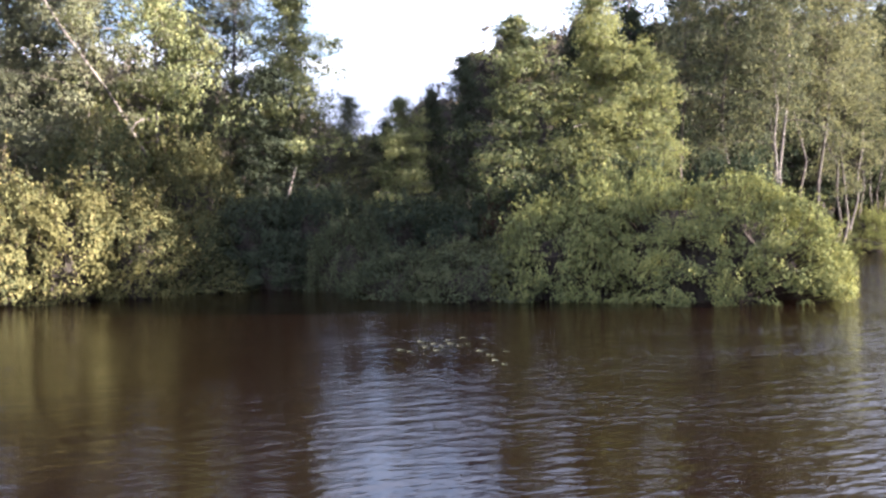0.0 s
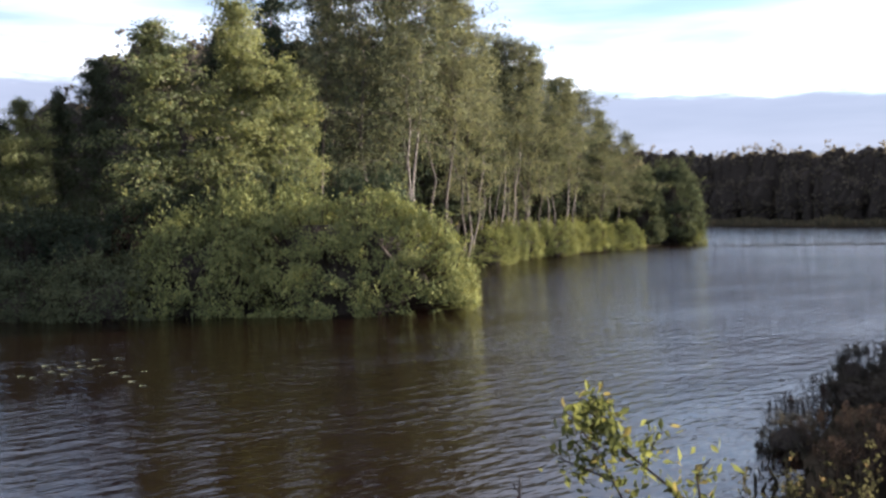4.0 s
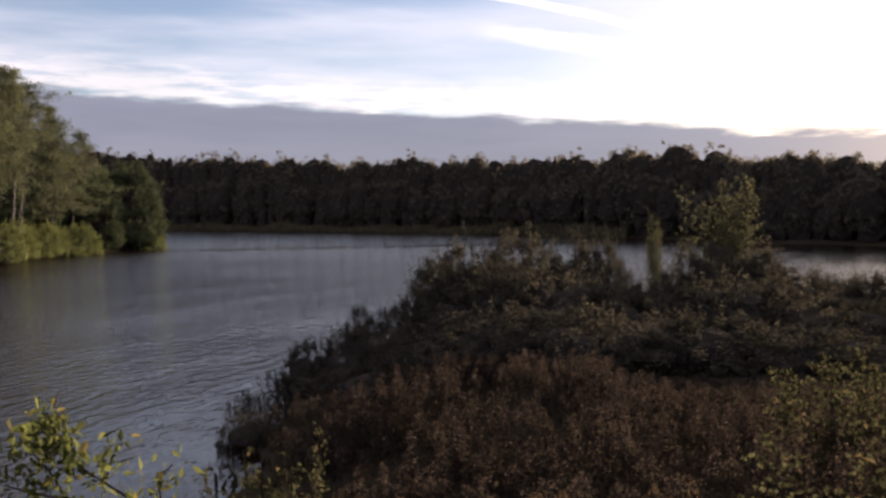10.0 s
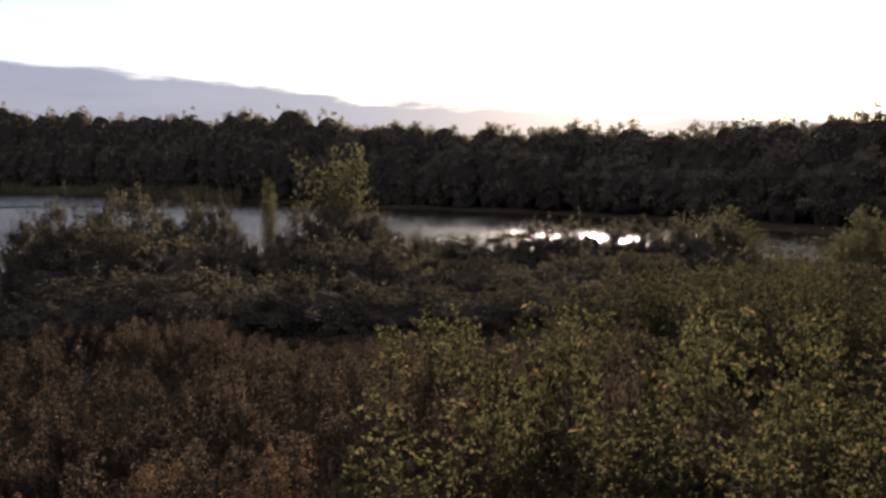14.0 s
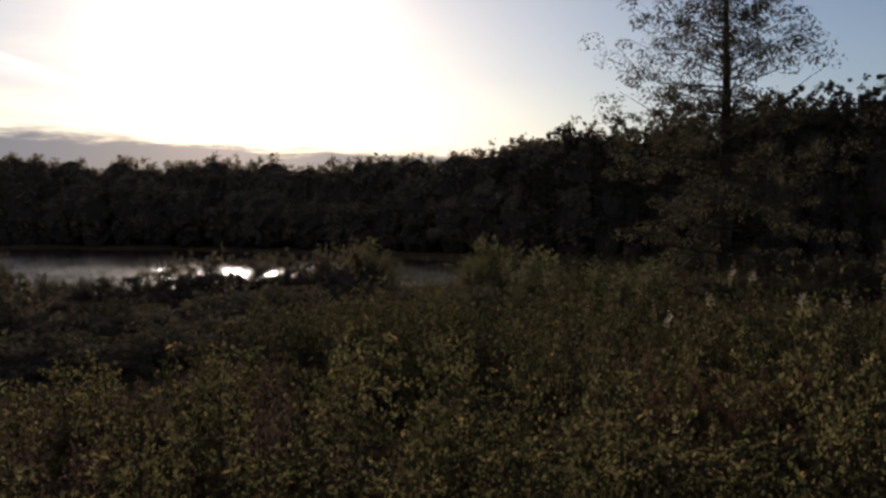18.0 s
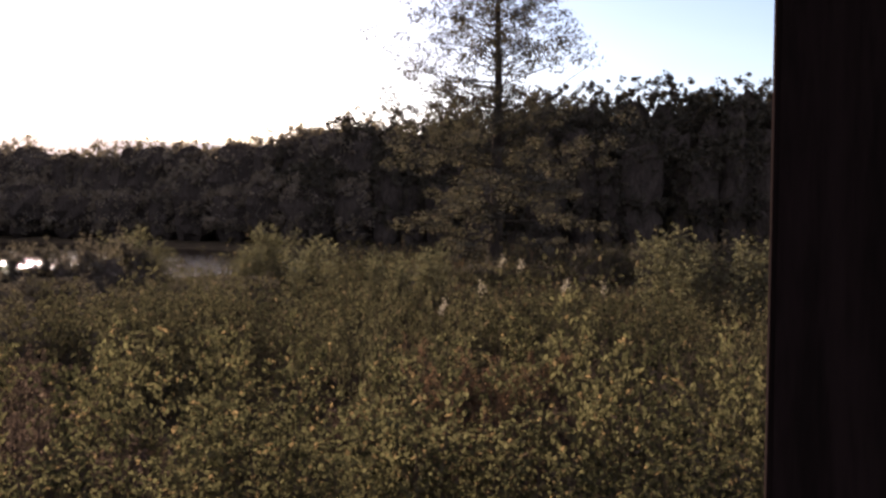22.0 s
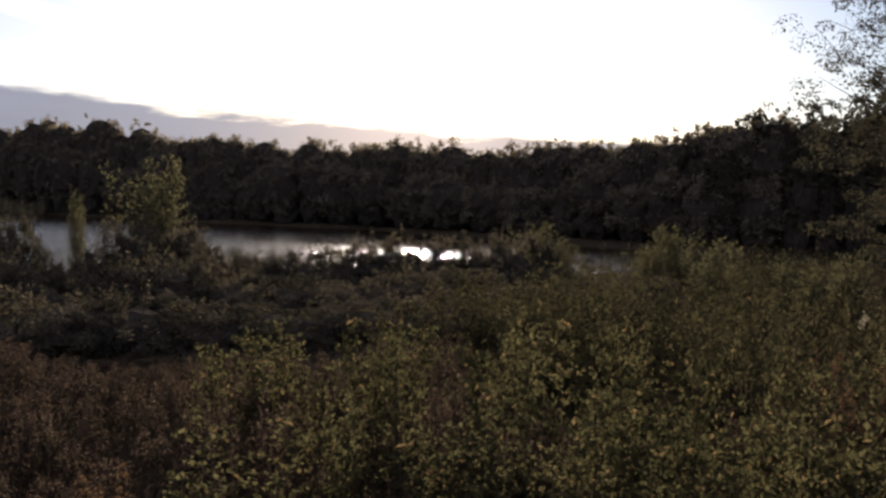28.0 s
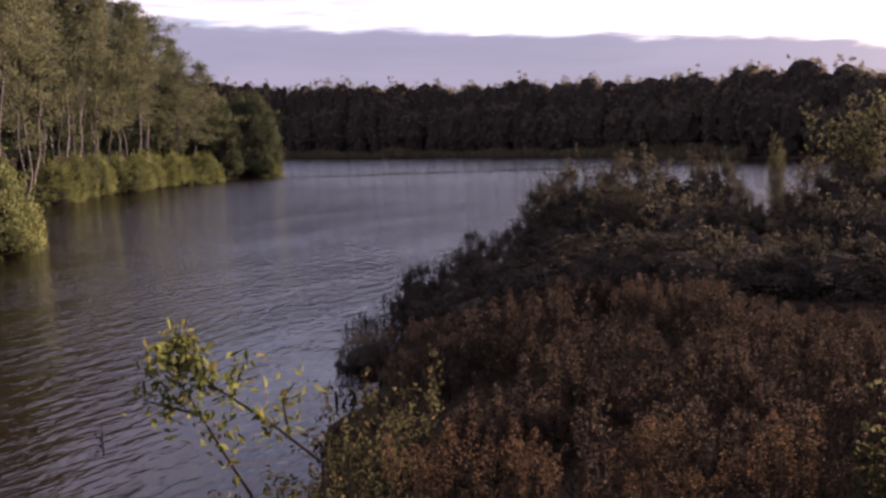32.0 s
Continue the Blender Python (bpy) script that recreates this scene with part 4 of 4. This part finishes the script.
# heading, distance, height of the top over the horizon, width
SPIT = [(66.3, 24, -3.2, 0.5), (67.8, 24, -2.1, 0.6), (69.6, 24, -1.35, 0.75), (72.2, 24.5, -1.2, 0.85), (75, 25, -1.2, 0.8), (77.2, 25, -1.2, 0.5),
        (78.6, 25.5, -2.9, 0.42), (80.4, 26, -3.6, 0.6), (82, 26.5, -3.0, 0.5), (83.5, 27.5, -1.5, 0.7), (85.5, 28, -1.3, 0.8), (87, 28, -1.6, 0.55),
        (89, 28.5, -2.8, 0.6), (108, 22, -4.2, 0.8), (111.5, 23, -4.0, 0.8), (115, 24, -3.8, 0.8), (107, 17.5, -6.2, 0.8), (103, 19, -5.4, 0.8), (98, 19, -5.8, 0.8), (91.5, 29, -2.9, 0.8), (94, 29, -2.9, 0.8), (96.2, 29, -2.8, 0.7), (98.4, 29.5, -2.0, 0.7), (100.8, 30, -1.8, 0.85),
        (103.3, 30, -2.0, 0.8), (105.3, 29, -1.9, 0.6), (107.2, 29, -1.4, 0.7), (109, 29.5, -2.2, 0.55), (65.4, 21.5, -5.2, 0.55), (63, 19.5, -6.4, 0.6),
        (60.8, 18.0, -8.7, 0.45), (58.6, 16.4, -10.4, 0.36), (68, 20.5, -4.0, 0.8), (71, 21, -2.9, 0.9), (75, 21, -2.7, 0.9), (78.5, 21, -4.4, 0.8),
        (82, 22, -4.2, 0.8), (85.5, 22, -2.9, 0.9), (89, 22, -4.2, 0.8), (92.5, 23, -4.4, 0.9), (96.5, 23, -4.6, 0.9), (100.5, 24, -4.0, 0.9),
        (104, 24, -3.8, 0.9), (66.5, 17.2, -6.8, 0.7), (70.5, 17, -5.6, 0.85), (75, 17, -5.4, 0.85), (79.5, 17.5, -5.6, 0.85), (84, 17.5, -5.4, 0.85),
        (88.5, 17.5, -6.4, 0.85), (93, 18, -6.2, 0.85), (62, 15.5, -10.0, 0.5)]
for q, (az, d, el, ws) in enumerate(SPIT):
    top_at("gorse", az + max(0.0, min(0.7, (72 - az) * 0.1)), d, el, ws * 1.05, q, "dark gorse bush on the spit", "bush", "bushes on the spit")
top_at("tall_sapling", 85.0, 29, 2.6, 1.3, 0, "young willow that stands above the spit")
top_at("tall_sapling", 80.9, 29, 0.4, 0.4, 1, "thin young willow on the spit")
for q, (az, d, el, ws) in enumerate([(108.6, 31, -0.7, 0.9), (110.4, 33, -1.4, 0.7), (116.9, 33, -0.5, 0.9), (115.4, 31, -1.6, 0.7)]):
    top_at("tall_sapling", az, d, el, ws, q, "young willow among the bushes of the flat bank", "bush", "young willows on the flat bank")
# bushes between the spit and the wood
MID = [(108.3, 30, -1.9, 1.1), (112, 33, -2.6, 1.2), (116.2, 33, -1.7, 1.1), (119, 30, -2.2, 1.2), (122, 34, -1.6, 1.3), (125, 36, -2.0, 1.4), (128, 34, -2.6, 1.4),
       (131.5, 35, -2.2, 1.4), (135, 36, -2.4, 1.4), (138.5, 34, -1.4, 1.4), (142, 33, -0.8, 1.4), (146, 34, -0.8, 1.4), (150, 32, -1.0, 1.4)]
for q, (az, d, el, ws) in enumerate(MID):
    for side, back, low in ((-1.2, 1.0, 0.5), (0.0, 0.0, 0.0), (1.3, 0.6, 0.7)):
        top_at("gorse" if az > 127 and side < 0 else "mound", az + side, d + back, el - low, 0.75 if az > 127 and side < 0 else 1.5, q, "low olive bush on the flat bank", "bush", "bushes on the flat bank")

rng = np.random.default_rng(17)


CAP_AZ, CAP_EL = [56, 62, 66, 70, 77, 81, 89, 97, 104, 112], [11.5, 9.8, 8.6, 7.5, 7.6, 9.6, 9.2, 8.6, 7.0, 4.6]


def scatter(kind, count, az0, az1, d0, d1, power, hs, ws, label, group):
    made = 0
    while made < count:
        az, d = rng.uniform(az0, az1), d0 + (d1 - d0) * rng.uniform() ** power
        if ground_z(az, d) < 0.12:
            made += 0.2
            continue
        p = at_heading(az, d)
        swell = 1 + 1.3 * noise.noise(Vector((p.x * 0.5, p.y * 0.5, 7.3)))
        own = {"heather": 1.0, "sapling": 1.6, "mound": 1.1}[kind]
        ridge = float(np.interp(az, CAP_AZ, CAP_EL)) if kind == "heather" else 3.6
        most = (EYE - d * math.tan(radians(ridge + 4.0 * rng.uniform() ** 1.6)) - ground_z(az, d)) / own
        place(kind, az, d, min(rng.uniform(*hs) * swell, most), rng.uniform(*ws), rng.uniform(0, 360), None, label, "plant", group, int(rng.integers(0, 50)))
        made += 1


# willowherb in mounds with gaps between them
mounds = []
while len(mounds) < 30:
    d = 5.4 + 9.6 * rng.uniform() ** 0.85
    az = rng.uniform(57 + 40 / d, 104)
    p = at_heading(az, d)
    if ground_z(az, d) > 0.12 and all((p - m[0]).length > 1.25 for m in mounds):
        mounds.append((p, rng.uniform(0.75, 1.5), rng.uniform(0.65, 1.05)))
for p, tall, wide in mounds:
    for q in range(6):
        b, out = q * 2.39996 + rng.uniform(0, 0.6), wide * math.sqrt((q + 0.2) / 6)
        x, y = p.x + math.cos(b) * out, p.y + math.sin(b) * out
        az, d = math.degrees(math.atan2(x, y)), math.hypot(x, y)
        if ground_z(az, d) < 0.1:
            continue
        cap = (EYE - d * math.tan(radians(float(np.interp(az, CAP_AZ, CAP_EL)))) - ground_z(az, d)) / 0.95
        place("heather", az, d, min(tall * (1.05 - 0.5 * (out / wide) ** 2) * rng.uniform(0.9, 1.1), cap), rng.uniform(1.0, 1.35), rng.uniform(0, 360), None,
              "rust-brown seeding willowherb clump on the bank", "plant", "willowherb on the bank", int(rng.integers(0, 50)))
scatter("heather", 42, 63, 104, 12.5, 17.5, 1.0, (0.5, 1.0), (1.0, 1.4), "rust-brown seeding willowherb clump on the bank", "willowherb on the bank")
scatter("heather", 40, 108, 152, 8, 17, 0.9, (0.7, 1.25), (0.9, 1.3), "rust-brown seeding willowherb clump on the bank", "willowherb on the bank")
scatter("sapling", 36, 99, 124, 8.0, 20, 0.9, (0.5, 1.3), (0.7, 1.2), "olive willow sapling with small leaves", "saplings on the bank")
scatter("sapling", 44, 120, 158, 8.0, 22, 0.9, (0.5, 1.3), (0.7, 1.2), "olive willow sapling with small leaves", "saplings on the bank")
scatter("sapling", 60, 104, 130, 12, 25, 0.9, (0.8, 1.5), (0.8, 1.3), "olive willow sapling with small leaves", "saplings on the bank")
scatter("mound", 30, 95, 158, 11, 26, 0.9, (0.5, 0.95), (0.8, 1.15), "tangled olive bramble mound on the bank", "brambles on the bank")
# taller growth that hides the flat ground towards the wood
for k in range(64):
    az, d = 104 + k * 0.75 + rng.uniform(-0.5, 0.5), rng.uniform(12, 25)
    top_at("sapling" if k % 5 < 3 else "mound", az, d, -rng.uniform(2.4, 4.2) - 16.0 / d, rng.uniform(1.0, 1.6), int(rng.integers(0, 50)),
           "olive willow sapling with small leaves" if k % 5 < 3 else "tangled olive bramble mound on the bank", "plant", "saplings on the bank" if k % 5 < 3 else "brambles on the bank")
for q, (az, d, el, ws) in enumerate([(141.5, 22, -0.4, 1.0), (143.4, 21, -1.2, 0.8), (146.8, 20, -1.0, 0.9), (126.6, 26, -1.6, 0.8), (119.4, 27, -1.2, 0.8), (124.2, 24, -2.0, 0.8)]):
    top_at("tall_sapling", az, d, el, ws, q, "young willow among the bushes of the flat bank", "bush", "young willows on the flat bank")
# a rusty patch among the saplings
for k in range(22):
    az, d = rng.normal(129.0, 4.0), rng.uniform(6.8, 11.5)
    top_at("rust", az, d, -math.degrees(math.atan(rng.uniform(1.1, 1.7) / d)), rng.uniform(1.0, 1.5), k, "red-brown goldenrod gone to seed among saplings", "plant", "goldenrod among the saplings")
# slender shoots that stand out of the rest: heading, distance, height of the top over the horizon
SPRIGS = [(136.8, 6.0, -5.0), (133.5, 5.2, -11.0), (139.6, 5.6, -9.0), (142.5, 5.2, -10.5), (145.5, 5.8, -6.8), (130.0, 5.4, -12.0), (126.5, 5.2, -10.0), (122.6, 5.6, -10.2), (117.0, 5.4, -10.0),
          (112.6, 5.8, -9.6), (107.8, 6.0, -11.0), (102.6, 5.6, -11.8), (100.2, 6.6, -8.4), (104.8, 7.4, -7.4), (109.4, 8.2, -6.4), (114.4, 8.8, -5.6), (119.2, 8.4, -6.2),
          (124.6, 8.0, -6.8), (128.4, 7.4, -8.0), (140.8, 7.6, -5.8), (147.6, 5.2, -9.0), (149.5, 6.2, -6.6), (98.4, 8.8, -6.4), (95.8, 6.2, -11.6), (111.0, 5.2, -13.0), (120.6, 5.0, -13.5),
          (135.2, 4.8, -14.0), (138.4, 4.9, -13.4), (144.2, 4.8, -13.6)]
for k in range(40):
    d = 4.9 + 6.5 * rng.uniform()
    SPRIGS.append((89 + k * 1.55 + rng.uniform(-0.6, 0.6), d, -math.degrees(math.atan(rng.uniform(1.0, 1.75) / d))))
for q, (az, d, el) in enumerate(SPRIGS):
    top_at("slender", az, d, el, rng.uniform(0.85, 1.2), q, "slender yellow-green sapling with hanging leaves", "plant", "slender saplings on the bank")
for q, (az, d, el) in enumerate([(58.5, 5.0, -15.4), (61, 4.9, -15.8), (64.6, 5.0, -15.2), (66, 4.8, -16.0), (72.4, 4.6, -17.6), (73.6, 5.1, -15.0), (80.4, 5.0, -14.8), (82.6, 5.1, -14.4), (77, 4.6, -17.4)]):
    top_at("rust", az, d, el, 0.9, q, "orange-brown goldenrod gone to seed", "plant", "goldenrod on the bank")
for q, (az, d, el) in enumerate([(52, 5.6, -16.5), (54, 6.0, -14.6), (55.6, 6.8, -13.6), (57.4, 6.6, -13.0), (50.5, 4.8, -18), (58.6, 7.4, -12.5), (56, 5.4, -16), (87, 5.2, -16.5), (90, 5.4, -16)]):
    top_at("leafy", az, d, el, 0.8, q, "yellow-green leafy shrub at the water", "plant", "shrubs at the near water")

# ---------------------------------------------------------------- small things near the water


def at_sight(az, el, d):
    """The point seen at that heading and height over the horizon, d metres away along the ground."""
    p = at_heading(az, d)
    return np.array([p.x, p.y, EYE + d * math.tan(radians(el))])


# the arching branch over the water: each shoot as heading, height over the horizon, distance
SHOOTS = [
    [(52.6, -19.5, 4.0), (49.5, -17.0, 4.0), (45.8, -14.3, 4.0), (43.9, -12.2, 4.0)],
    [(48.0, -21.0, 3.9), (46.7, -18.9, 3.9), (44.3, -14.6, 3.9), (42.6, -12.4, 3.9)],
    [(45.8, -14.3, 4.0), (44.4, -12.6, 4.05), (43.6, -11.4, 4.1)],
    [(44.8, -16.0, 3.9), (42.8, -15.3, 3.9), (41.8, -14.9, 3.9)],
    [(50.6, -18.0, 4.0), (50.2, -15.6, 4.0), (51.0, -14.6, 4.0)],
    [(47.2, -15.3, 4.0), (47.6, -13.9, 4.0), (48.2, -13.2, 4.05)],
]
rng = np.random.default_rng(41)
branch = new("leafy_branch")
root = at_sight(53.5, -21.0, 4.1)
branch.location = root
leaf_bits = []
for k, shoot in enumerate(SHOOTS):
    path = np.array([at_sight(*q) for q in shoot]) - root
    if k < 2:
        foot = np.array([path[0][0] * 0.6, path[0][1] * 0.6, ground_at(*(root[:2] + path[0][:2] * 0.6)) - root[2] - 0.05])
        path = np.vstack([foot, path])
    part("branch", quads("branch", *tube(path, np.linspace(0.010 if k < 2 else 0.006, 0.003, len(path)), 6), M_STEM, True), branch)
    dense = 135 if k in (0, 1, 2) else 40
    t = rng.uniform(0.45 if k < 2 else 0.15, 1.02, dense)
    s_at = np.linspace(0, 1, len(path))
    c = np.column_stack([np.interp(t, s_at, path[:, q]) for q in range(3)]) + rng.normal(0, 0.045, (dense, 3))
    leaf_bits.append(leaves(rng, c, 0.054, 0.1, 0.5))
part("foliage", quads("foliage", *join(leaf_bits), M_BRIGHT), branch)
tagged(branch, "thin branch with bright green leaves arching over the water", "branch")

# lily pads, a loose group and two near the bank
PADS = [(9.6, 20.6), (10.2, 20.3), (11.2, 20.9), (11.7, 21.4), (12.2, 21.0), (12.8, 21.4), (13.3, 21.0), (13.9, 21.3), (14.6, 20.2), (15.3, 19.6),
        (15.6, 18.9), (16.2, 18.4), (16.3, 20.1), (10.9, 21.8), (12.6, 22.0), (14.9, 22.2), (31.2, 9.6), (32.4, 9.9), (11.9, 20.4), (13.6, 22.3)]
pad_v, pad_f = [], []
ringn = 14
for k, a in enumerate(np.linspace(0.25, 2 * np.pi - 0.25, ringn)):
    pad_v += [(0.045 * math.cos(a), 0.045 * math.sin(a), 0.004), (0.13 * math.cos(a), 0.13 * math.sin(a), 0.004), (0.15 * math.cos(a), 0.15 * math.sin(a), 0.010)]
for k in range(ringn - 1):
    pad_f += [(3 * k, 3 * k + 1, 3 * k + 4, 3 * k + 3), (3 * k + 1, 3 * k + 2, 3 * k + 5, 3 * k + 4)]
for k in range(0, ringn - 3, 2):
    pad_f.append((0, 3 * k + 3, 3 * k + 6, 3 * k + 9)) if k == 0 else None
pad_mesh = quads("lily_pad", pad_v, pad_f, M_LILY)
for k, (az, d) in enumerate(PADS):
    pad = new("lily_pad", pad_mesh)
    size = rng.uniform(0.32, 0.6)
    pad.matrix_world = Matrix.Translation(at_heading(az, d, 0.004)) @ Matrix.Rotation(rng.uniform(0, 6.28), 4, "Z") @ Matrix.Diagonal((size, size, 1, 1))
    tagged(pad, "pale green lily pad afloat on brown water", "lily pad", "lily pads")

# a dead twig that stands out of the water
snag = new("dead_twig", quads("dead_twig", *join([
    tube([(0, 0, -0.4), (0.01, 0, 0.05), (0.03, 0.01, 0.20)], [0.012, 0.010, 0.004], 5),
    tube([(0.0, 0, 0.02), (-0.06, 0.02, 0.10), (-0.08, 0.03, 0.17)], [0.008, 0.006, 0.003], 5),
    tube([(0.01, 0, 0.08), (0.06, -0.02, 0.12)], [0.006, 0.003], 5)]), M_BARK_AND_SHADE, True))
snag.location = at_heading(39.3, 10.4, 0.0)
tagged(snag, "dead forked twig standing in the water", "twig")

# marsh plants at the tip of the spit
for q, (az, d, el) in enumerate([(55.6, 13.2, -12.0), (56.5, 15.3, -10.0), (57.6, 16.4, -9.0), (59, 17.8, -7.6), (60.2, 19, -6.8), (61.4, 19.8, -6.0),
                                 (62.6, 20.6, -5.6), (63.8, 21.6, -5.0), (64.8, 22.6, -4.4)]):
    top_at("heather" if q % 3 else "gorse", az, d, el, 0.85 if q % 3 else 0.3, q, "dark marsh plant at the edge of the spit", "plant", "marsh plants on the spit")

for q, (az, d) in enumerate([(54.7, 15.4), (55.2, 15.7), (55.7, 15.6), (56.2, 16.0), (56.8, 16.2)]):
    top_at("heather", az, d, -10.6 + 0.3 * (q % 3), 0.45, q, "dark marsh plant at the edge of the spit", "plant", "marsh plants on the spit")
for q in range(26):
    top_at("heather", 87.6 + q * 0.43 + rng.uniform(-0.15, 0.15), rng.uniform(29.4, 31), -2.95 + rng.uniform(-0.3, 0.25), 0.5, q, "dark marsh plant at the edge of the spit", "plant", "marsh plants on the spit")

# white seed heads among the saplings
fluff = []
for q in range(9):
    fluff.append(leaves(rng, rng.normal(0, 1, (40, 3)) * np.array([0.016, 0.016, 0.032]) + [0.028 * math.cos(q * 2.4), 0.028 * math.sin(q * 2.4), 0.036 * (q % 3)], 0.016, -0.3, 0.6))
fluff_mesh = [quads("seed_head", *join(fluff[k:k + 3]), M_FLUFF) for k in (0, 3, 6)]
for q, (az, d, el) in enumerate([(131.3, 12, -3.0), (132.5, 12.4, -3.2), (130.0, 11, -4.7), (127.6, 10, -5.9), (135.3, 11, -4.5), (137.6, 12, -4.6)]):
    p = at_sight(az, el, d)
    g = ground_at(p[0], p[1])
    stalk = new("seed_stalk", quads("seed_stalk", *tube([(0, 0, g - p[2] - 0.05), (0.03, 0.02, (g - p[2]) * 0.4), (0, 0, 0.1)], [0.007, 0.005, 0.003], 4), M_STEM, True))
    stalk.location = p
    tagged(part("seed_head", fluff_mesh[q % 3], stalk, "white fluffy seed head"), kind="stuff")
    tagged(stalk, "tall dry stalk with white fluffy seed head", "plant", "seed stalks on the bank")

# ---------------------------------------------------------------- the timber post
bm = bmesh.new()
bmesh.ops.create_cube(bm, size=1.0, matrix=Matrix.Diagonal((0.24, 0.24, 3.6, 1)))
bmesh.ops.bevel(bm, geom=[e for e in bm.edges], offset=0.008, segments=2, affect="EDGES")
me = bpy.data.meshes.new("timber_post")
bm.to_mesh(me)
me.materials.append(M_TIMBER)
post = new("timber_post", me)
post.matrix_world = Matrix.Translation(at_heading(151.92, 1.5, 3.1)) @ Matrix.Rotation(radians(-146.62), 4, "Z")
tagged(post, "dark square timber post of the viewing shelter", "post")

for kind, made in KINDS.items():
    for ob in made:
        if ob.name not in USED:
            for o in (*ob.children_recursive, ob):
                bpy.data.objects.remove(o)
